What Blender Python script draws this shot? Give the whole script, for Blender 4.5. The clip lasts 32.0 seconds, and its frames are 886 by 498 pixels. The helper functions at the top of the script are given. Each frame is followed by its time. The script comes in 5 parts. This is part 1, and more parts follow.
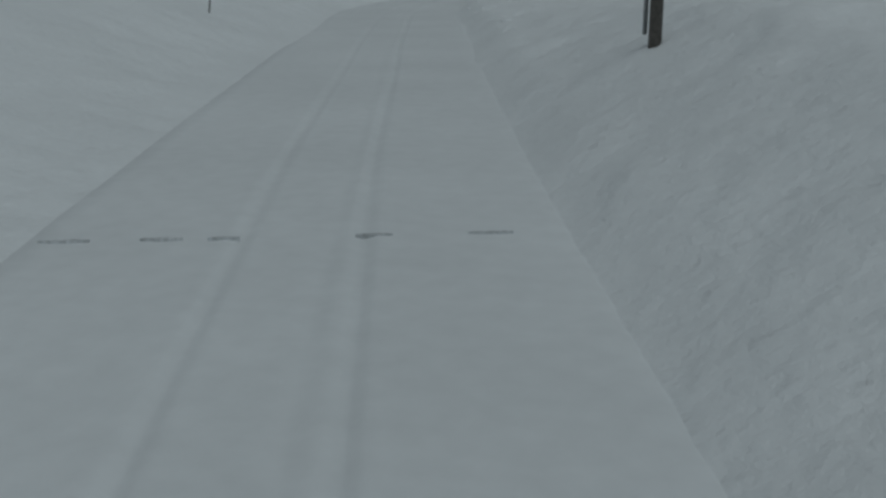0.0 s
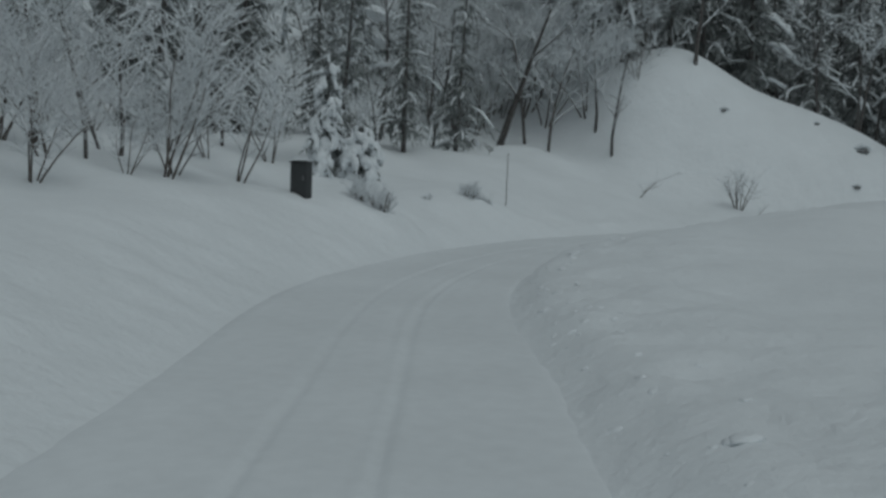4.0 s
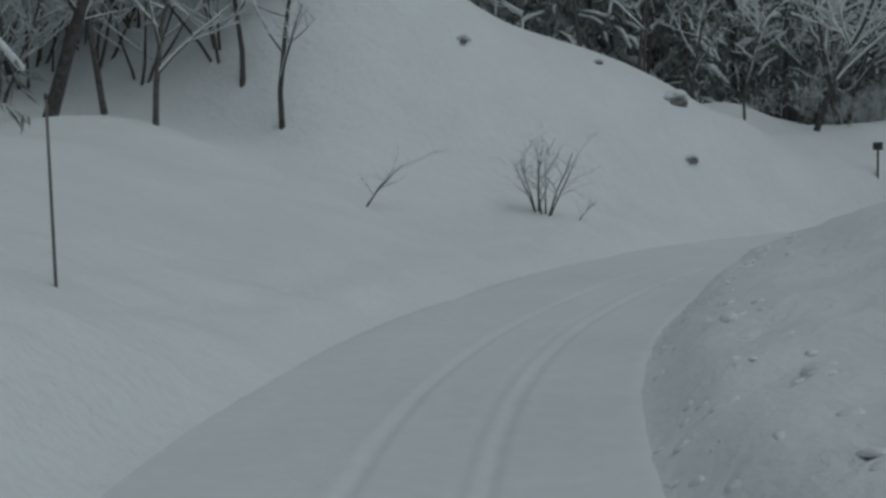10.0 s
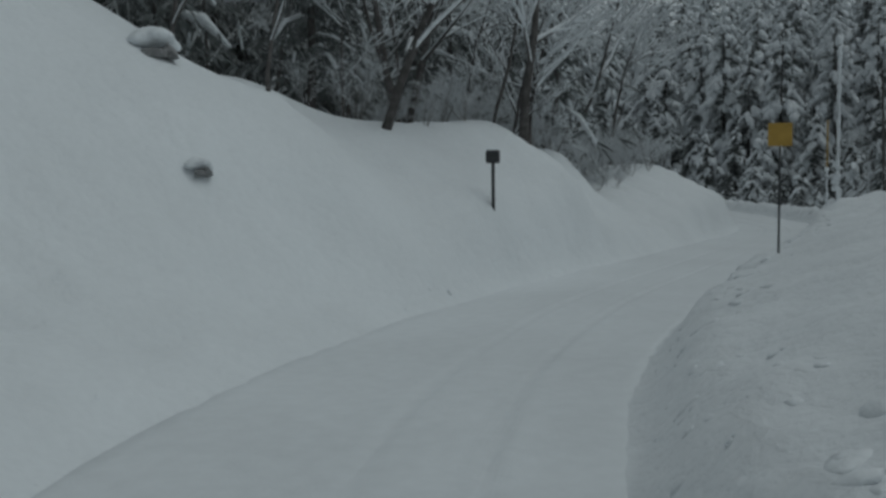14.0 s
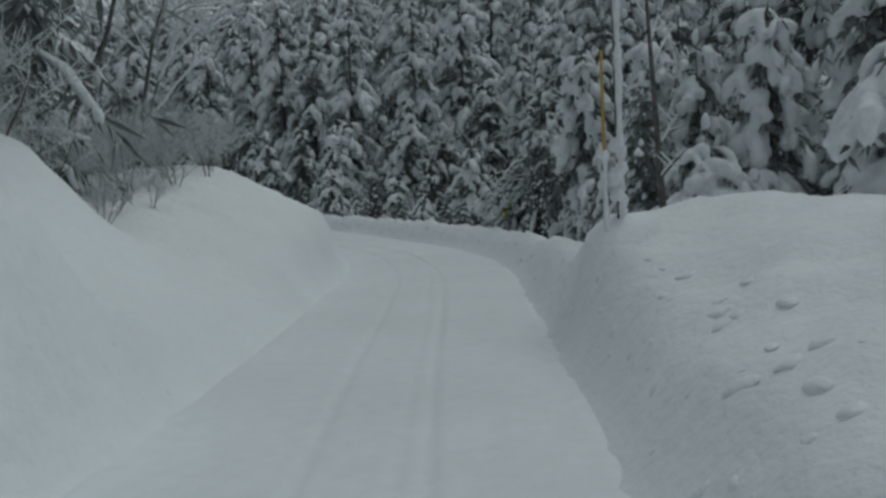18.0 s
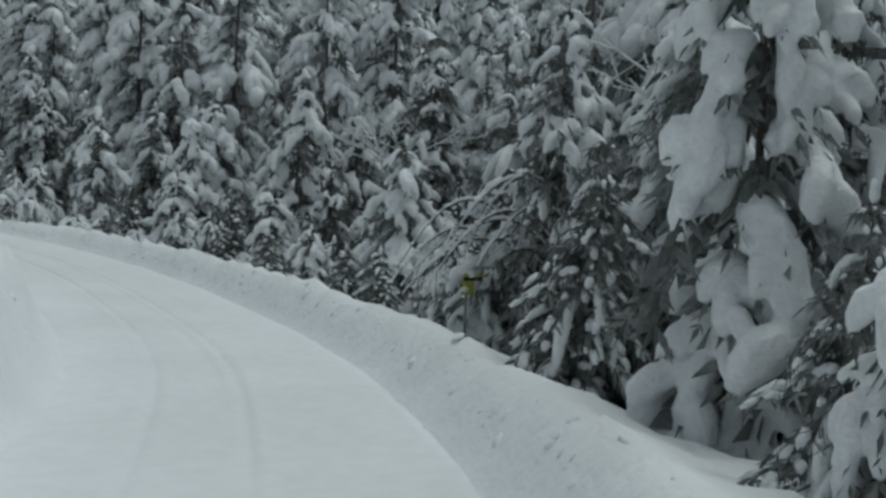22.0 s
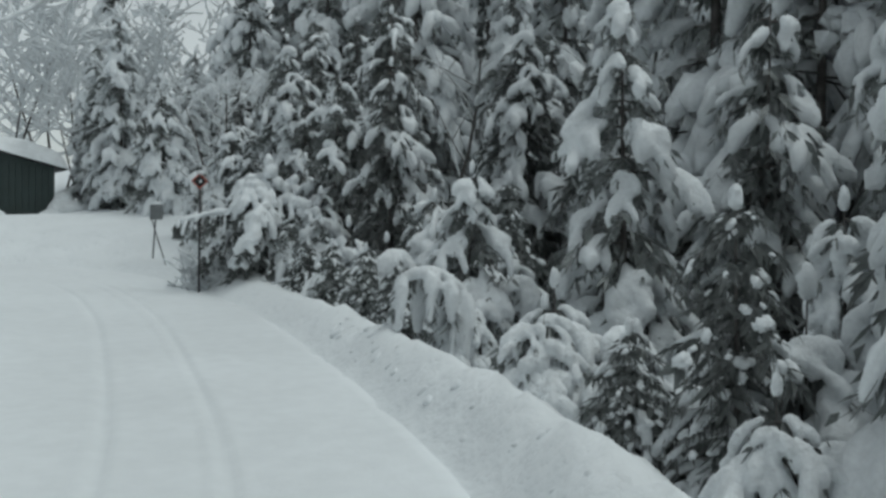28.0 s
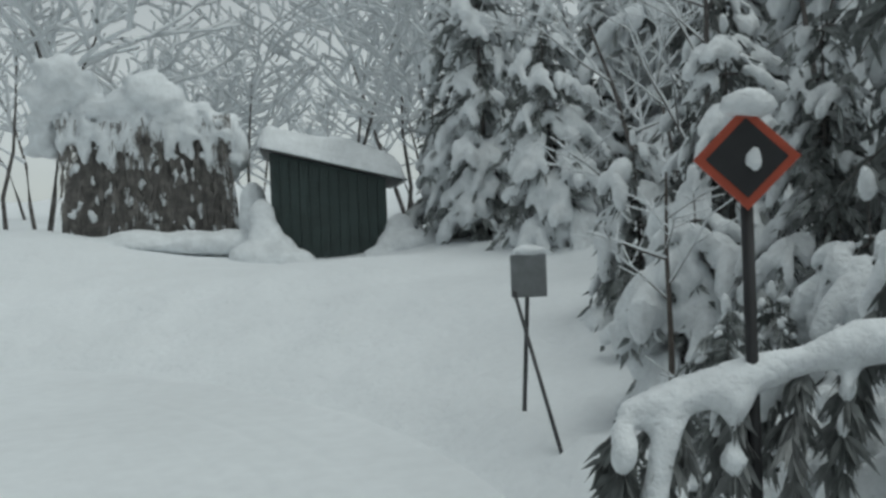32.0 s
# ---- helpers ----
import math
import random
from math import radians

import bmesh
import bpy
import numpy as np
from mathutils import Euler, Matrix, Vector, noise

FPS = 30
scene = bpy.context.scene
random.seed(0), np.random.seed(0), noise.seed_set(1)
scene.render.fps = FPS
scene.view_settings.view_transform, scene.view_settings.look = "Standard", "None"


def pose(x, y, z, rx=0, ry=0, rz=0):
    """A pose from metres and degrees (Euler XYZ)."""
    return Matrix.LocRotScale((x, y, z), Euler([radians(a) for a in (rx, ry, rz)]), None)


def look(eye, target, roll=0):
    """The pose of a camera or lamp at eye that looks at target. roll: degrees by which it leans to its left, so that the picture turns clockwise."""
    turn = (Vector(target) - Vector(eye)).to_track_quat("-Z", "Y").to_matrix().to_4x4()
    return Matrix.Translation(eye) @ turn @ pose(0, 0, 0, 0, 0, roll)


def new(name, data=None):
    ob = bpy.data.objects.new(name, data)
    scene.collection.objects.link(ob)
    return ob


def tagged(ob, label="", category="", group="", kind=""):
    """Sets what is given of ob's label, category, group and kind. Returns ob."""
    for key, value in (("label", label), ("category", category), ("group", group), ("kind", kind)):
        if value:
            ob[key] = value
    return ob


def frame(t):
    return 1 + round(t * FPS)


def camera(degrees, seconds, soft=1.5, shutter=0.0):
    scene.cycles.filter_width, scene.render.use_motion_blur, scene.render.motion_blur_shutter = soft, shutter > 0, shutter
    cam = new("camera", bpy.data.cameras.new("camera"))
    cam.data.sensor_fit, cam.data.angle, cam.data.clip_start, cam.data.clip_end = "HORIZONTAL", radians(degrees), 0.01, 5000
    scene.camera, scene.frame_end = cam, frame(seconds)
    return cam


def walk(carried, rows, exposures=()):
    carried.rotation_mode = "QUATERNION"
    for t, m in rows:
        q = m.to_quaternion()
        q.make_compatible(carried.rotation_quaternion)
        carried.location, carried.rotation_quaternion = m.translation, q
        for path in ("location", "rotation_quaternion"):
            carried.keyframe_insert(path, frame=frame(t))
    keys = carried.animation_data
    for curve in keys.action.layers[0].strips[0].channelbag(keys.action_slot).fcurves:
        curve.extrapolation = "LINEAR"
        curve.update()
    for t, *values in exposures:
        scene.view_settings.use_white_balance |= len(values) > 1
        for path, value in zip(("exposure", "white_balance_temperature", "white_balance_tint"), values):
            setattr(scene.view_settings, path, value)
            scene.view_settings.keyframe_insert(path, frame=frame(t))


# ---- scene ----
cam = camera(49.0, 32.0, soft=2.9)

# seconds, x, y, z, yaw, pitch, roll
PATH = [
    (0, 35.48, 19.70, 3.33, 12.45, -17.39, -0.61),
    (0.5, 34.70, 22.59, 3.28, 12.75, -17.69, 0.16),
    (1, 33.86, 25.70, 3.29, 12.22, -16.89, 0.47),
    (1.5, 33.01, 28.93, 3.29, 11.68, -12.82, 1.23),
    (2, 32.18, 32.22, 3.29, 11.40, -8.54, 1.65),
    (2.5, 31.36, 35.56, 3.29, 12.33, -7.19, 2.33),
    (4.5, 28.12, 49.13, 3.29, 12.74, -3.57, 2.11),
    (5, 27.32, 52.51, 3.30, 8.64, -2.98, 1.73),
    (5.5, 26.53, 55.84, 3.30, 4.76, -2.81, 1.45),
    (6, 25.74, 59.13, 3.30, 1.49, -2.63, 1.28),
    (6.5, 24.91, 62.29, 3.31, 0.85, -2.27, 0.92),
    (7.2, 23.68, 66.51, 3.32, 0.18, -1.61, 0.11),
    (8, 22.79, 71.80, 3.32, -1.06, -1.76, -0.28),
    (9.2, 22.51, 80.22, 3.31, -9.44, -2.84, -2.18),
    (9.8, 22.84, 84.40, 3.28, -10.37, -4.22, -1.80),
    (10.5, 23.42, 89.36, 3.28, -12.64, -4.80, -1.13),
    (11.3, 24.71, 94.99, 3.28, -18.44, -4.94, -0.63),
    (12, 26.37, 99.51, 3.27, -24.25, -4.98, -0.25),
    (13, 29.48, 105.26, 3.26, -34.29, -4.68, -0.46),
    (13.5, 31.30, 108.12, 3.26, -38.68, -4.26, -0.18),
    (14.3, 34.00, 112.14, 3.27, -46.06, -3.71, -0.83),
    (15, 36.20, 115.00, 3.27, -53.69, -2.65, -0.96),
    (15.5, 38.60, 117.10, 3.25, -57.08, -2.60, -1.39),
    (17.5, 50.16, 124.20, 3.28, -67.15, -3.66, -2.98),
    (18.2, 54.36, 126.17, 3.28, -70.28, -4.13, -2.05),
    (19, 59.29, 128.02, 3.27, -73.03, -3.85, 0.36),
    (19.5, 62.58, 129.13, 3.29, -74.23, -3.90, 0.13),
    (20, 65.90, 130.24, 3.31, -75.04, -3.78, 1.44),
    (20.5, 69.17, 131.21, 3.29, -74.77, -3.26, 2.33),
    (21, 72.34, 132.21, 3.30, -74.13, -2.64, 2.08),
    (21.5, 75.30, 133.33, 3.31, -74.05, -2.39, 2.54),
    (22, 78.30, 134.47, 3.31, -74.51, -2.47, 2.89),
    (22.5, 81.34, 135.63, 3.31, -73.93, -2.54, 1.57),
    (23, 84.41, 136.84, 3.28, -73.58, -3.61, 1.35),
    (23.5, 87.49, 138.13, 3.25, -72.08, -4.97, 1.71),
    (24, 90.52, 139.55, 3.22, -68.95, -5.21, 0.96),
    (24.5, 93.46, 141.12, 3.20, -64.53, -5.13, 0.13),
    (25, 96.30, 142.88, 3.18, -60.17, -4.55, -0.09),
    (25.5, 99.02, 144.82, 3.17, -56.75, -3.73, 0.10),
    (26.5, 104.24, 149.23, 3.21, -51.10, -2.75, 0.55),
    (27.5, 109.16, 154.34, 3.31, -45.66, -1.61, 0.91),
    (28, 111.46, 157.13, 3.39, -42.90, -1.52, 0.80),
    (28.5, 113.62, 160.02, 3.48, -40.05, -1.32, 1.02),
    (29, 115.61, 162.97, 3.59, -37.42, -1.26, 1.23),
    (29.5, 117.43, 165.96, 3.72, -34.53, -1.65, 0.88),
    (30, 119.06, 168.95, 3.84, -31.66, -1.29, 1.12),
    (30.5, 120.48, 171.93, 3.97, -29.04, -1.12, 0.64),
    (31, 121.69, 174.89, 4.10, -27.19, -1.41, 0.38),
    (31.5, 122.70, 177.80, 4.21, -23.67, -1.45, -0.84),
    (32, 123.54, 180.65, 4.30, -19.99, -1.02, -2.30),
]


def stand(x, y, z, yaw, pitch, roll):
    return pose(x, y, z, 90 + pitch, 0, yaw) @ pose(0, 0, 0, 0, 0, roll)


EXPOSURES = [(0, -1.08, 6400, 10), (2.5, -1.02, 6400, 10), (4.5, -0.92, 6400, 10), (8, -0.9, 6400, 10), (12, -1.05, 6400, 10), (15, -0.92, 6420, 10), (17.5, -0.66, 6450, 10), (19, -0.5, 6480, 10), (21, -0.12, 6520, 10), (24, 0.1, 6570, 10), (28, 0.15, 6600, 10), (30, 0.15, 6620, 10), (32, 0.08, 6640, 10)]
walk(cam, [(r[0], stand(*r[1:])) for r in PATH], EXPOSURES)

# ---- light: an overcast winter sky ----
world = bpy.data.worlds.new("overcast")
scene.world = world
world.use_nodes = True
wn, wl = world.node_tree.nodes, world.node_tree.links
sky = wn.new("ShaderNodeTexSky")
sky.sky_type, sky.sun_disc = "NISHITA", False
sky.sun_elevation, sky.sun_rotation = radians(65), radians(125)
grey = wn.new("ShaderNodeHueSaturation")
grey.inputs["Saturation"].default_value = 0.12
wl.new(sky.outputs[0], grey.inputs["Color"])
tint = wn.new("ShaderNodeMix")
tint.data_type, tint.blend_type = "RGBA", "MULTIPLY"
tint.inputs["Factor"].default_value = 1.0
tint.inputs["B"].default_value = (0.90, 1.0, 1.005, 1)
wl.new(grey.outputs[0], tint.inputs["A"])
wl.new(tint.outputs["Result"], wn["Background"].inputs["Color"])
wn["Background"].inputs["Strength"].default_value = 0.10
sun = new("sun", bpy.data.lights.new("sun", "SUN"))
sun.data.energy, sun.data.angle, sun.data.color = 0.85, radians(45), (0.92, 1.0, 0.98)
sun.matrix_world = look((34, -24, 90), (0, 0, 0))


# ---- materials ----
def material(name, color, rough=0.7, metal=0.0, grain=(), bumps=(), second=None, mix_scale=3.0, mix_edge=(0.4, 0.6), per_object=0.0, space="Object", emission=None):
    """A surface: base colour with a second colour in noise patches, tone changes and relief at several sizes."""
    m = bpy.data.materials.new(name)
    m.use_nodes = True
    nt, b = m.node_tree, m.node_tree.nodes["Principled BSDF"]
    n, l = nt.nodes, nt.links
    b.inputs["Roughness"].default_value, b.inputs["Metallic"].default_value = rough, metal
    coord = n.new("ShaderNodeTexCoord")
    if space == "World":
        geo = n.new("ShaderNodeNewGeometry")
        where = geo.outputs["Position"]
    else:
        where = coord.outputs["Object"]
    tone = n.new("ShaderNodeRGB")
    tone.outputs[0].default_value = (*color, 1)
    out = tone.outputs[0]
    if second:
        tex = n.new("ShaderNodeTexNoise")
        tex.inputs["Scale"].default_value, tex.inputs["Detail"].default_value = mix_scale, 5
        l.new(where, tex.inputs["Vector"])
        ramp = n.new("ShaderNodeMapRange")
        ramp.inputs["From Min"].default_value, ramp.inputs["From Max"].default_value = mix_edge
        l.new(tex.outputs["Fac"], ramp.inputs["Value"])
        mix = n.new("ShaderNodeMix")
        mix.data_type = "RGBA"
        l.new(ramp.outputs[0], mix.inputs["Factor"])
        l.new(out, mix.inputs["A"])
        mix.inputs["B"].default_value = (*second, 1)
        out = mix.outputs["Result"]
    for scale, amount in grain:
        tex = n.new("ShaderNodeTexNoise")
        tex.inputs["Scale"].default_value, tex.inputs["Detail"].default_value = scale, 4
        l.new(where, tex.inputs["Vector"])
        rng = n.new("ShaderNodeMapRange")
        rng.inputs["From Min"].default_value, rng.inputs["From Max"].default_value = 0.3, 0.7
        rng.inputs["To Min"].default_value, rng.inputs["To Max"].default_value = 1 - amount, 1 + amount
        l.new(tex.outputs["Fac"], rng.inputs["Value"])
        hsv = n.new("ShaderNodeHueSaturation")
        l.new(rng.outputs[0], hsv.inputs["Value"])
        l.new(out, hsv.inputs["Color"])
        out = hsv.outputs[0]
    if per_object:
        info = n.new("ShaderNodeObjectInfo")
        rng = n.new("ShaderNodeMapRange")
        rng.inputs["To Min"].default_value, rng.inputs["To Max"].default_value = 1 - per_object, 1 + per_object
        l.new(info.outputs["Random"], rng.inputs["Value"])
        hsv = n.new("ShaderNodeHueSaturation")
        l.new(rng.outputs[0], hsv.inputs["Value"])
        l.new(out, hsv.inputs["Color"])
        out = hsv.outputs[0]
    l.new(out, b.inputs["Base Color"])
    last = None
    for scale, depth in bumps:
        tex = n.new("ShaderNodeTexNoise")
        tex.inputs["Scale"].default_value, tex.inputs["Detail"].default_value = scale, 5
        l.new(where, tex.inputs["Vector"])
        bump = n.new("ShaderNodeBump")
        bump.inputs["Strength"].default_value, bump.inputs["Distance"].default_value = 1.0, depth
        l.new(tex.outputs["Fac"], bump.inputs["Height"])
        if last:
            l.new(last.outputs[0], bump.inputs["Normal"])
        last = bump
    if last:
        l.new(last.outputs[0], b.inputs["Normal"])
    return m


SNOW = material("fresh_snow", (0.80, 0.83, 0.85), 0.65, grain=((0.35, 0.03), (6, 0.02)), bumps=((0.9, 0.12), (2.6, 0.06), (8, 0.022), (40, 0.004)), space="World")
PACKED = material("packed_snow", (0.77, 0.80, 0.82), 0.55, grain=((0.25, 0.04), (3, 0.03)), bumps=((1.2, 0.02), (12, 0.006), (60, 0.002)), space="World")
LOAD = material("snow_on_branches", (0.79, 0.82, 0.84), 0.7, grain=((2.5, 0.10), (14, 0.05)), bumps=((5, 0.06), (17, 0.018), (50, 0.006)), per_object=0.05)
# frost-dusted needles, both tones paled further to paint in snowfall haze
NEEDLES = material("frosted_hazed_needles", (0.158, 0.172, 0.168), 0.8, second=(0.32, 0.33, 0.33), mix_scale=1.6, mix_edge=(0.45, 0.75), grain=((9, 0.35),), per_object=0.25)
BARK = material("dark_wet_bark", (0.075, 0.068, 0.064), 0.85, second=(0.13, 0.12, 0.115), mix_scale=4, grain=((18, 0.25),), bumps=((30, 0.01),), per_object=0.2)
# grey that paints the shade in hollows beneath overhanging snow
HOLLOW_SHADE = material("hollow_shade_grey", (0.22, 0.22, 0.22), 0.85, grain=((5, 0.3),), bumps=((12, 0.03),))
TWIG = material("brown_twigs", (0.10, 0.085, 0.075), 0.85, grain=((12, 0.3),), per_object=0.15)
GRASS = material("dead_brown_grass", (0.25, 0.235, 0.22), 0.9, second=(0.14, 0.132, 0.125), mix_scale=3, grain=((20, 0.3),))
ASPHALT = material("slushy_asphalt", (0.42, 0.44, 0.45), 0.6, second=(0.68, 0.71, 0.73), mix_scale=9, mix_edge=(0.35, 0.65), grain=((25, 0.25),), bumps=((30, 0.02),))
DARKMETAL = material("dark_painted_steel", (0.045, 0.048, 0.05), 0.55, grain=((5, 0.15),), bumps=((40, 0.001),))
GREYMETAL = material("grey_galvanised_steel", (0.22, 0.23, 0.235), 0.5, 0.4, grain=((6, 0.15),))
GREENWALL = material("dark_green_sheet_steel", (0.030, 0.048, 0.045), 0.5, grain=((1.5, 0.2), (10, 0.1)), bumps=((8, 0.003),))
YELLOW = material("yellow_sign_paint", (0.46, 0.28, 0.05), 0.5, grain=((4, 0.12),))
LIME = material("yellow_green_sign_film", (0.42, 0.43, 0.05), 0.5, grain=((5, 0.15),))
RED = material("red_sign_paint", (0.42, 0.07, 0.035), 0.5, grain=((6, 0.15),))
BLACK = material("black_paint", (0.02, 0.02, 0.022), 0.6, grain=((6, 0.2),))
POLEWOOD = material("weathered_pole_wood", (0.11, 0.10, 0.09), 0.85, grain=((10, 0.3),), bumps=((25, 0.008),))
STAKE = material("grey_stake_paint", (0.16, 0.15, 0.15), 0.7, grain=((8, 0.2),))


# ---- mesh helpers ----
def mesh_of(name, verts, faces, mats, smooth=True, index=None):
    me = bpy.data.meshes.new(name)
    me.from_pydata([tuple(v) for v in verts], [], faces)
    for m in mats:
        me.materials.append(m)
    if smooth:
        me.polygons.foreach_set("use_smooth", [True] * len(me.polygons))
    if index is not None:
        me.polygons.foreach_set("material_index", index)
    me.update()
    return me


def part(name, data, parent, label="", at=None):
    ob = new(name, data)
    ob.parent = parent
    if at is not None:
        ob.matrix_local = at
    if label:
        tagged(ob, label)
    return ob


def thing(name, label, category, at, group="", kind=""):
    ob = new(name)
    ob.empty_display_size = 0.2
    ob.matrix_world = at
    return tagged(ob, label, category, group, kind)


class Build:
    """Collects vertices and faces for one mesh."""

    def __init__(self):
        self.v, self.f = [], []

    def add(self, verts, faces):
        k = len(self.v)
        self.v.extend(tuple(p) for p in verts)
        self.f.extend(tuple(i + k for i in q) for q in faces)

    def tube(self, pts, radii, sides=6, cap=True):
        pts = [Vector(p) for p in pts]
        rings, faces = [], []
        for i, p in enumerate(pts):
            d = (pts[min(i + 1, len(pts) - 1)] - pts[max(i - 1, 0)]).normalized()
            a = d.cross(Vector((0.31, 0.2, 0.93)))
            if a.length < 0.05:
                a = d.cross(Vector((1, 0, 0)))
            a.normalize()
            b = d.cross(a)
            for k in range(sides):
                w = 2 * math.pi * k / sides
                rings.append(p + float(radii[i]) * (math.cos(w) * a + math.sin(w) * b))
        for i in range(len(pts) - 1):
            for k in range(sides):
                q = (k + 1) % sides
                faces.append((i * sides + k, i * sides + q, (i + 1) * sides + q, (i + 1) * sides + k))
        if cap:
            faces.append(tuple(range(sides))[::-1])
            faces.append(tuple(range((len(pts) - 1) * sides, len(pts) * sides)))
        self.add(rings, faces)

    def box(self, x0, x1, y0, y1, z0, z1, bevel=0.0):
        bm = bmesh.new()
        bmesh.ops.create_cube(bm, size=1)
        for v in bm.verts:
            v.co = Vector((x0 + (v.co.x + 0.5) * (x1 - x0), y0 + (v.co.y + 0.5) * (y1 - y0), z0 + (v.co.z + 0.5) * (z1 - z0)))
        if bevel:
            bmesh.ops.bevel(bm, geom=bm.edges[:], offset=bevel, segments=2, affect="EDGES", profile=0.5)
        bm.verts.index_update()
        self.add([v.co.copy() for v in bm.verts], [[v.index for v in f.verts] for f in bm.faces])
        bm.free()

    def lump(self, centre, size, turn, rnd, rough=0.30, fine=True):
        """A soft, uneven clump of snow."""
        sx, sy, sz = size
        ball_v, ball_f = (BALL_V, BALL_F) if fine else (SMALL_V, SMALL_F)
        ph = rnd.uniform(0, 6.28)
        out = []
        for p in ball_v:
            w = 1 + rough * (math.sin(3.1 * p.x + ph) * math.cos(2.7 * p.y - ph) + 0.6 * rnd.uniform(-1, 1))
            q = Vector((p.x * sx * w, p.y * sy * w, p.z * sz * w))
            if p.z < 0:
                q.z *= 0.6
            out.append(centre + turn @ q)
        self.add(out, ball_f)

    def mesh(self, name, mats, smooth=True):
        return mesh_of(name, self.v, self.f, mats if isinstance(mats, list) else [mats], smooth)


def ball(levels):
    bm = bmesh.new()
    bmesh.ops.create_icosphere(bm, subdivisions=levels, radius=1)
    bm.verts.index_update()
    out = [v.co.copy() for v in bm.verts], [tuple(v.index for v in f.verts) for f in bm.faces]
    bm.free()
    return out


SMALL_V, SMALL_F = ball(1)
BALL_V, BALL_F = ball(2)

# ---- the plan: the driven line (station, x, y) and the ground on both sides of it ----
ROAD = [
    (-6, 45.4, -18.0),
    (-3, 40.5, 0.8),
    (0, 35.5, 19.7),
    (2, 32.2, 32.2),
    (4, 28.9, 45.7),
    (6, 25.7, 59.1),
    (8, 22.9, 71.9),
    (10, 23.0, 85.8),
    (12, 26.4, 99.4),
    (14, 33.0, 110.6),
    (16, 41.4, 119.1),
    (18, 53.2, 125.6),
    (20, 65.9, 130.2),
    (22, 78.3, 134.5),
    (23.5, 87.5, 138.0),
    (25, 96.3, 142.9),
    (26.5, 104.1, 149.4),
    (28, 111.4, 157.0),
    (29.5, 117.4, 165.6),
    (31, 121.7, 174.9),
    (32, 123.9, 180.8),
    (33.5, 126.0, 189.3),
    (35, 125.2, 197.5),
    (36, 121.8, 203.5),
    (37, 116.0, 208.0),
    (40, 99.0, 213.0),
]
# station: width of the road to the left, then heights 1.2, 5, 10, 20, 40 and 90 m beyond its edge
LEFT = [
    (-6, 4.6, 0.14, 0.8, 1.5, 3.0, 6, 18),
    (0, 4.6, 0.14, 0.8, 1.6, 3.0, 6, 20),
    (5, 4.4, 0.25, 1.6, 2.4, 3.8, 7, 24),
    (9, 4.0, 0.6, 2.2, 2.8, 5.0, 8, 28),
    (12, 4.0, 0.6, 1.9, 3.0, 6.0, 8, 30),
    (14, 4.1, 0.5, 1.3, 3.0, 6.3, 9, 32),
    (15, 4.3, 0.4, 1.2, 2.8, 6.0, 10, 34),
    (15.6, 4.4, 0.4, 1.5, 4.0, 12.5, 17, 38),
    (16.2, 4.4, 0.5, 1.7, 7.0, 14.5, 18, 38),
    (17.3, 4.4, 0.9, 6.8, 9.8, 12.0, 15, 36),
    (18.2, 4.4, 1.8, 5.0, 6.5, 6.9, 9, 34),
    (19.2, 4.4, 2.5, 6.0, 6.5, 6.4, 11, 42),
    (19.75, 4.4, 3.0, 6.1, 5.6, 5.4, 11, 42),
    (20.3, 4.3, 1.0, 3.2, 3.5, 3.9, 11, 42),
    (21.5, 4.2, 1.0, 2.1, 3.4, 4.0, 13, 42),
    (23, 4.1, 2.2, 3.9, 2.9, 4.6, 14, 42),
    (24.6, 4.0, 2.3, 4.0, 3.9, 6.2, 14, 42),
    (27, 4.2, 1.6, 2.6, 3.0, 4.0, 12, 42),
    (29, 4.4, 0.9, 1.8, 2.2, 3.0, 11, 42),
    (32, 4.4, 0.7, 1.5, 2.2, 3.0, 6, 16),
    (40, 4.4, 0.8, 2.0, 2.5, 4.0, 6, 20),
]
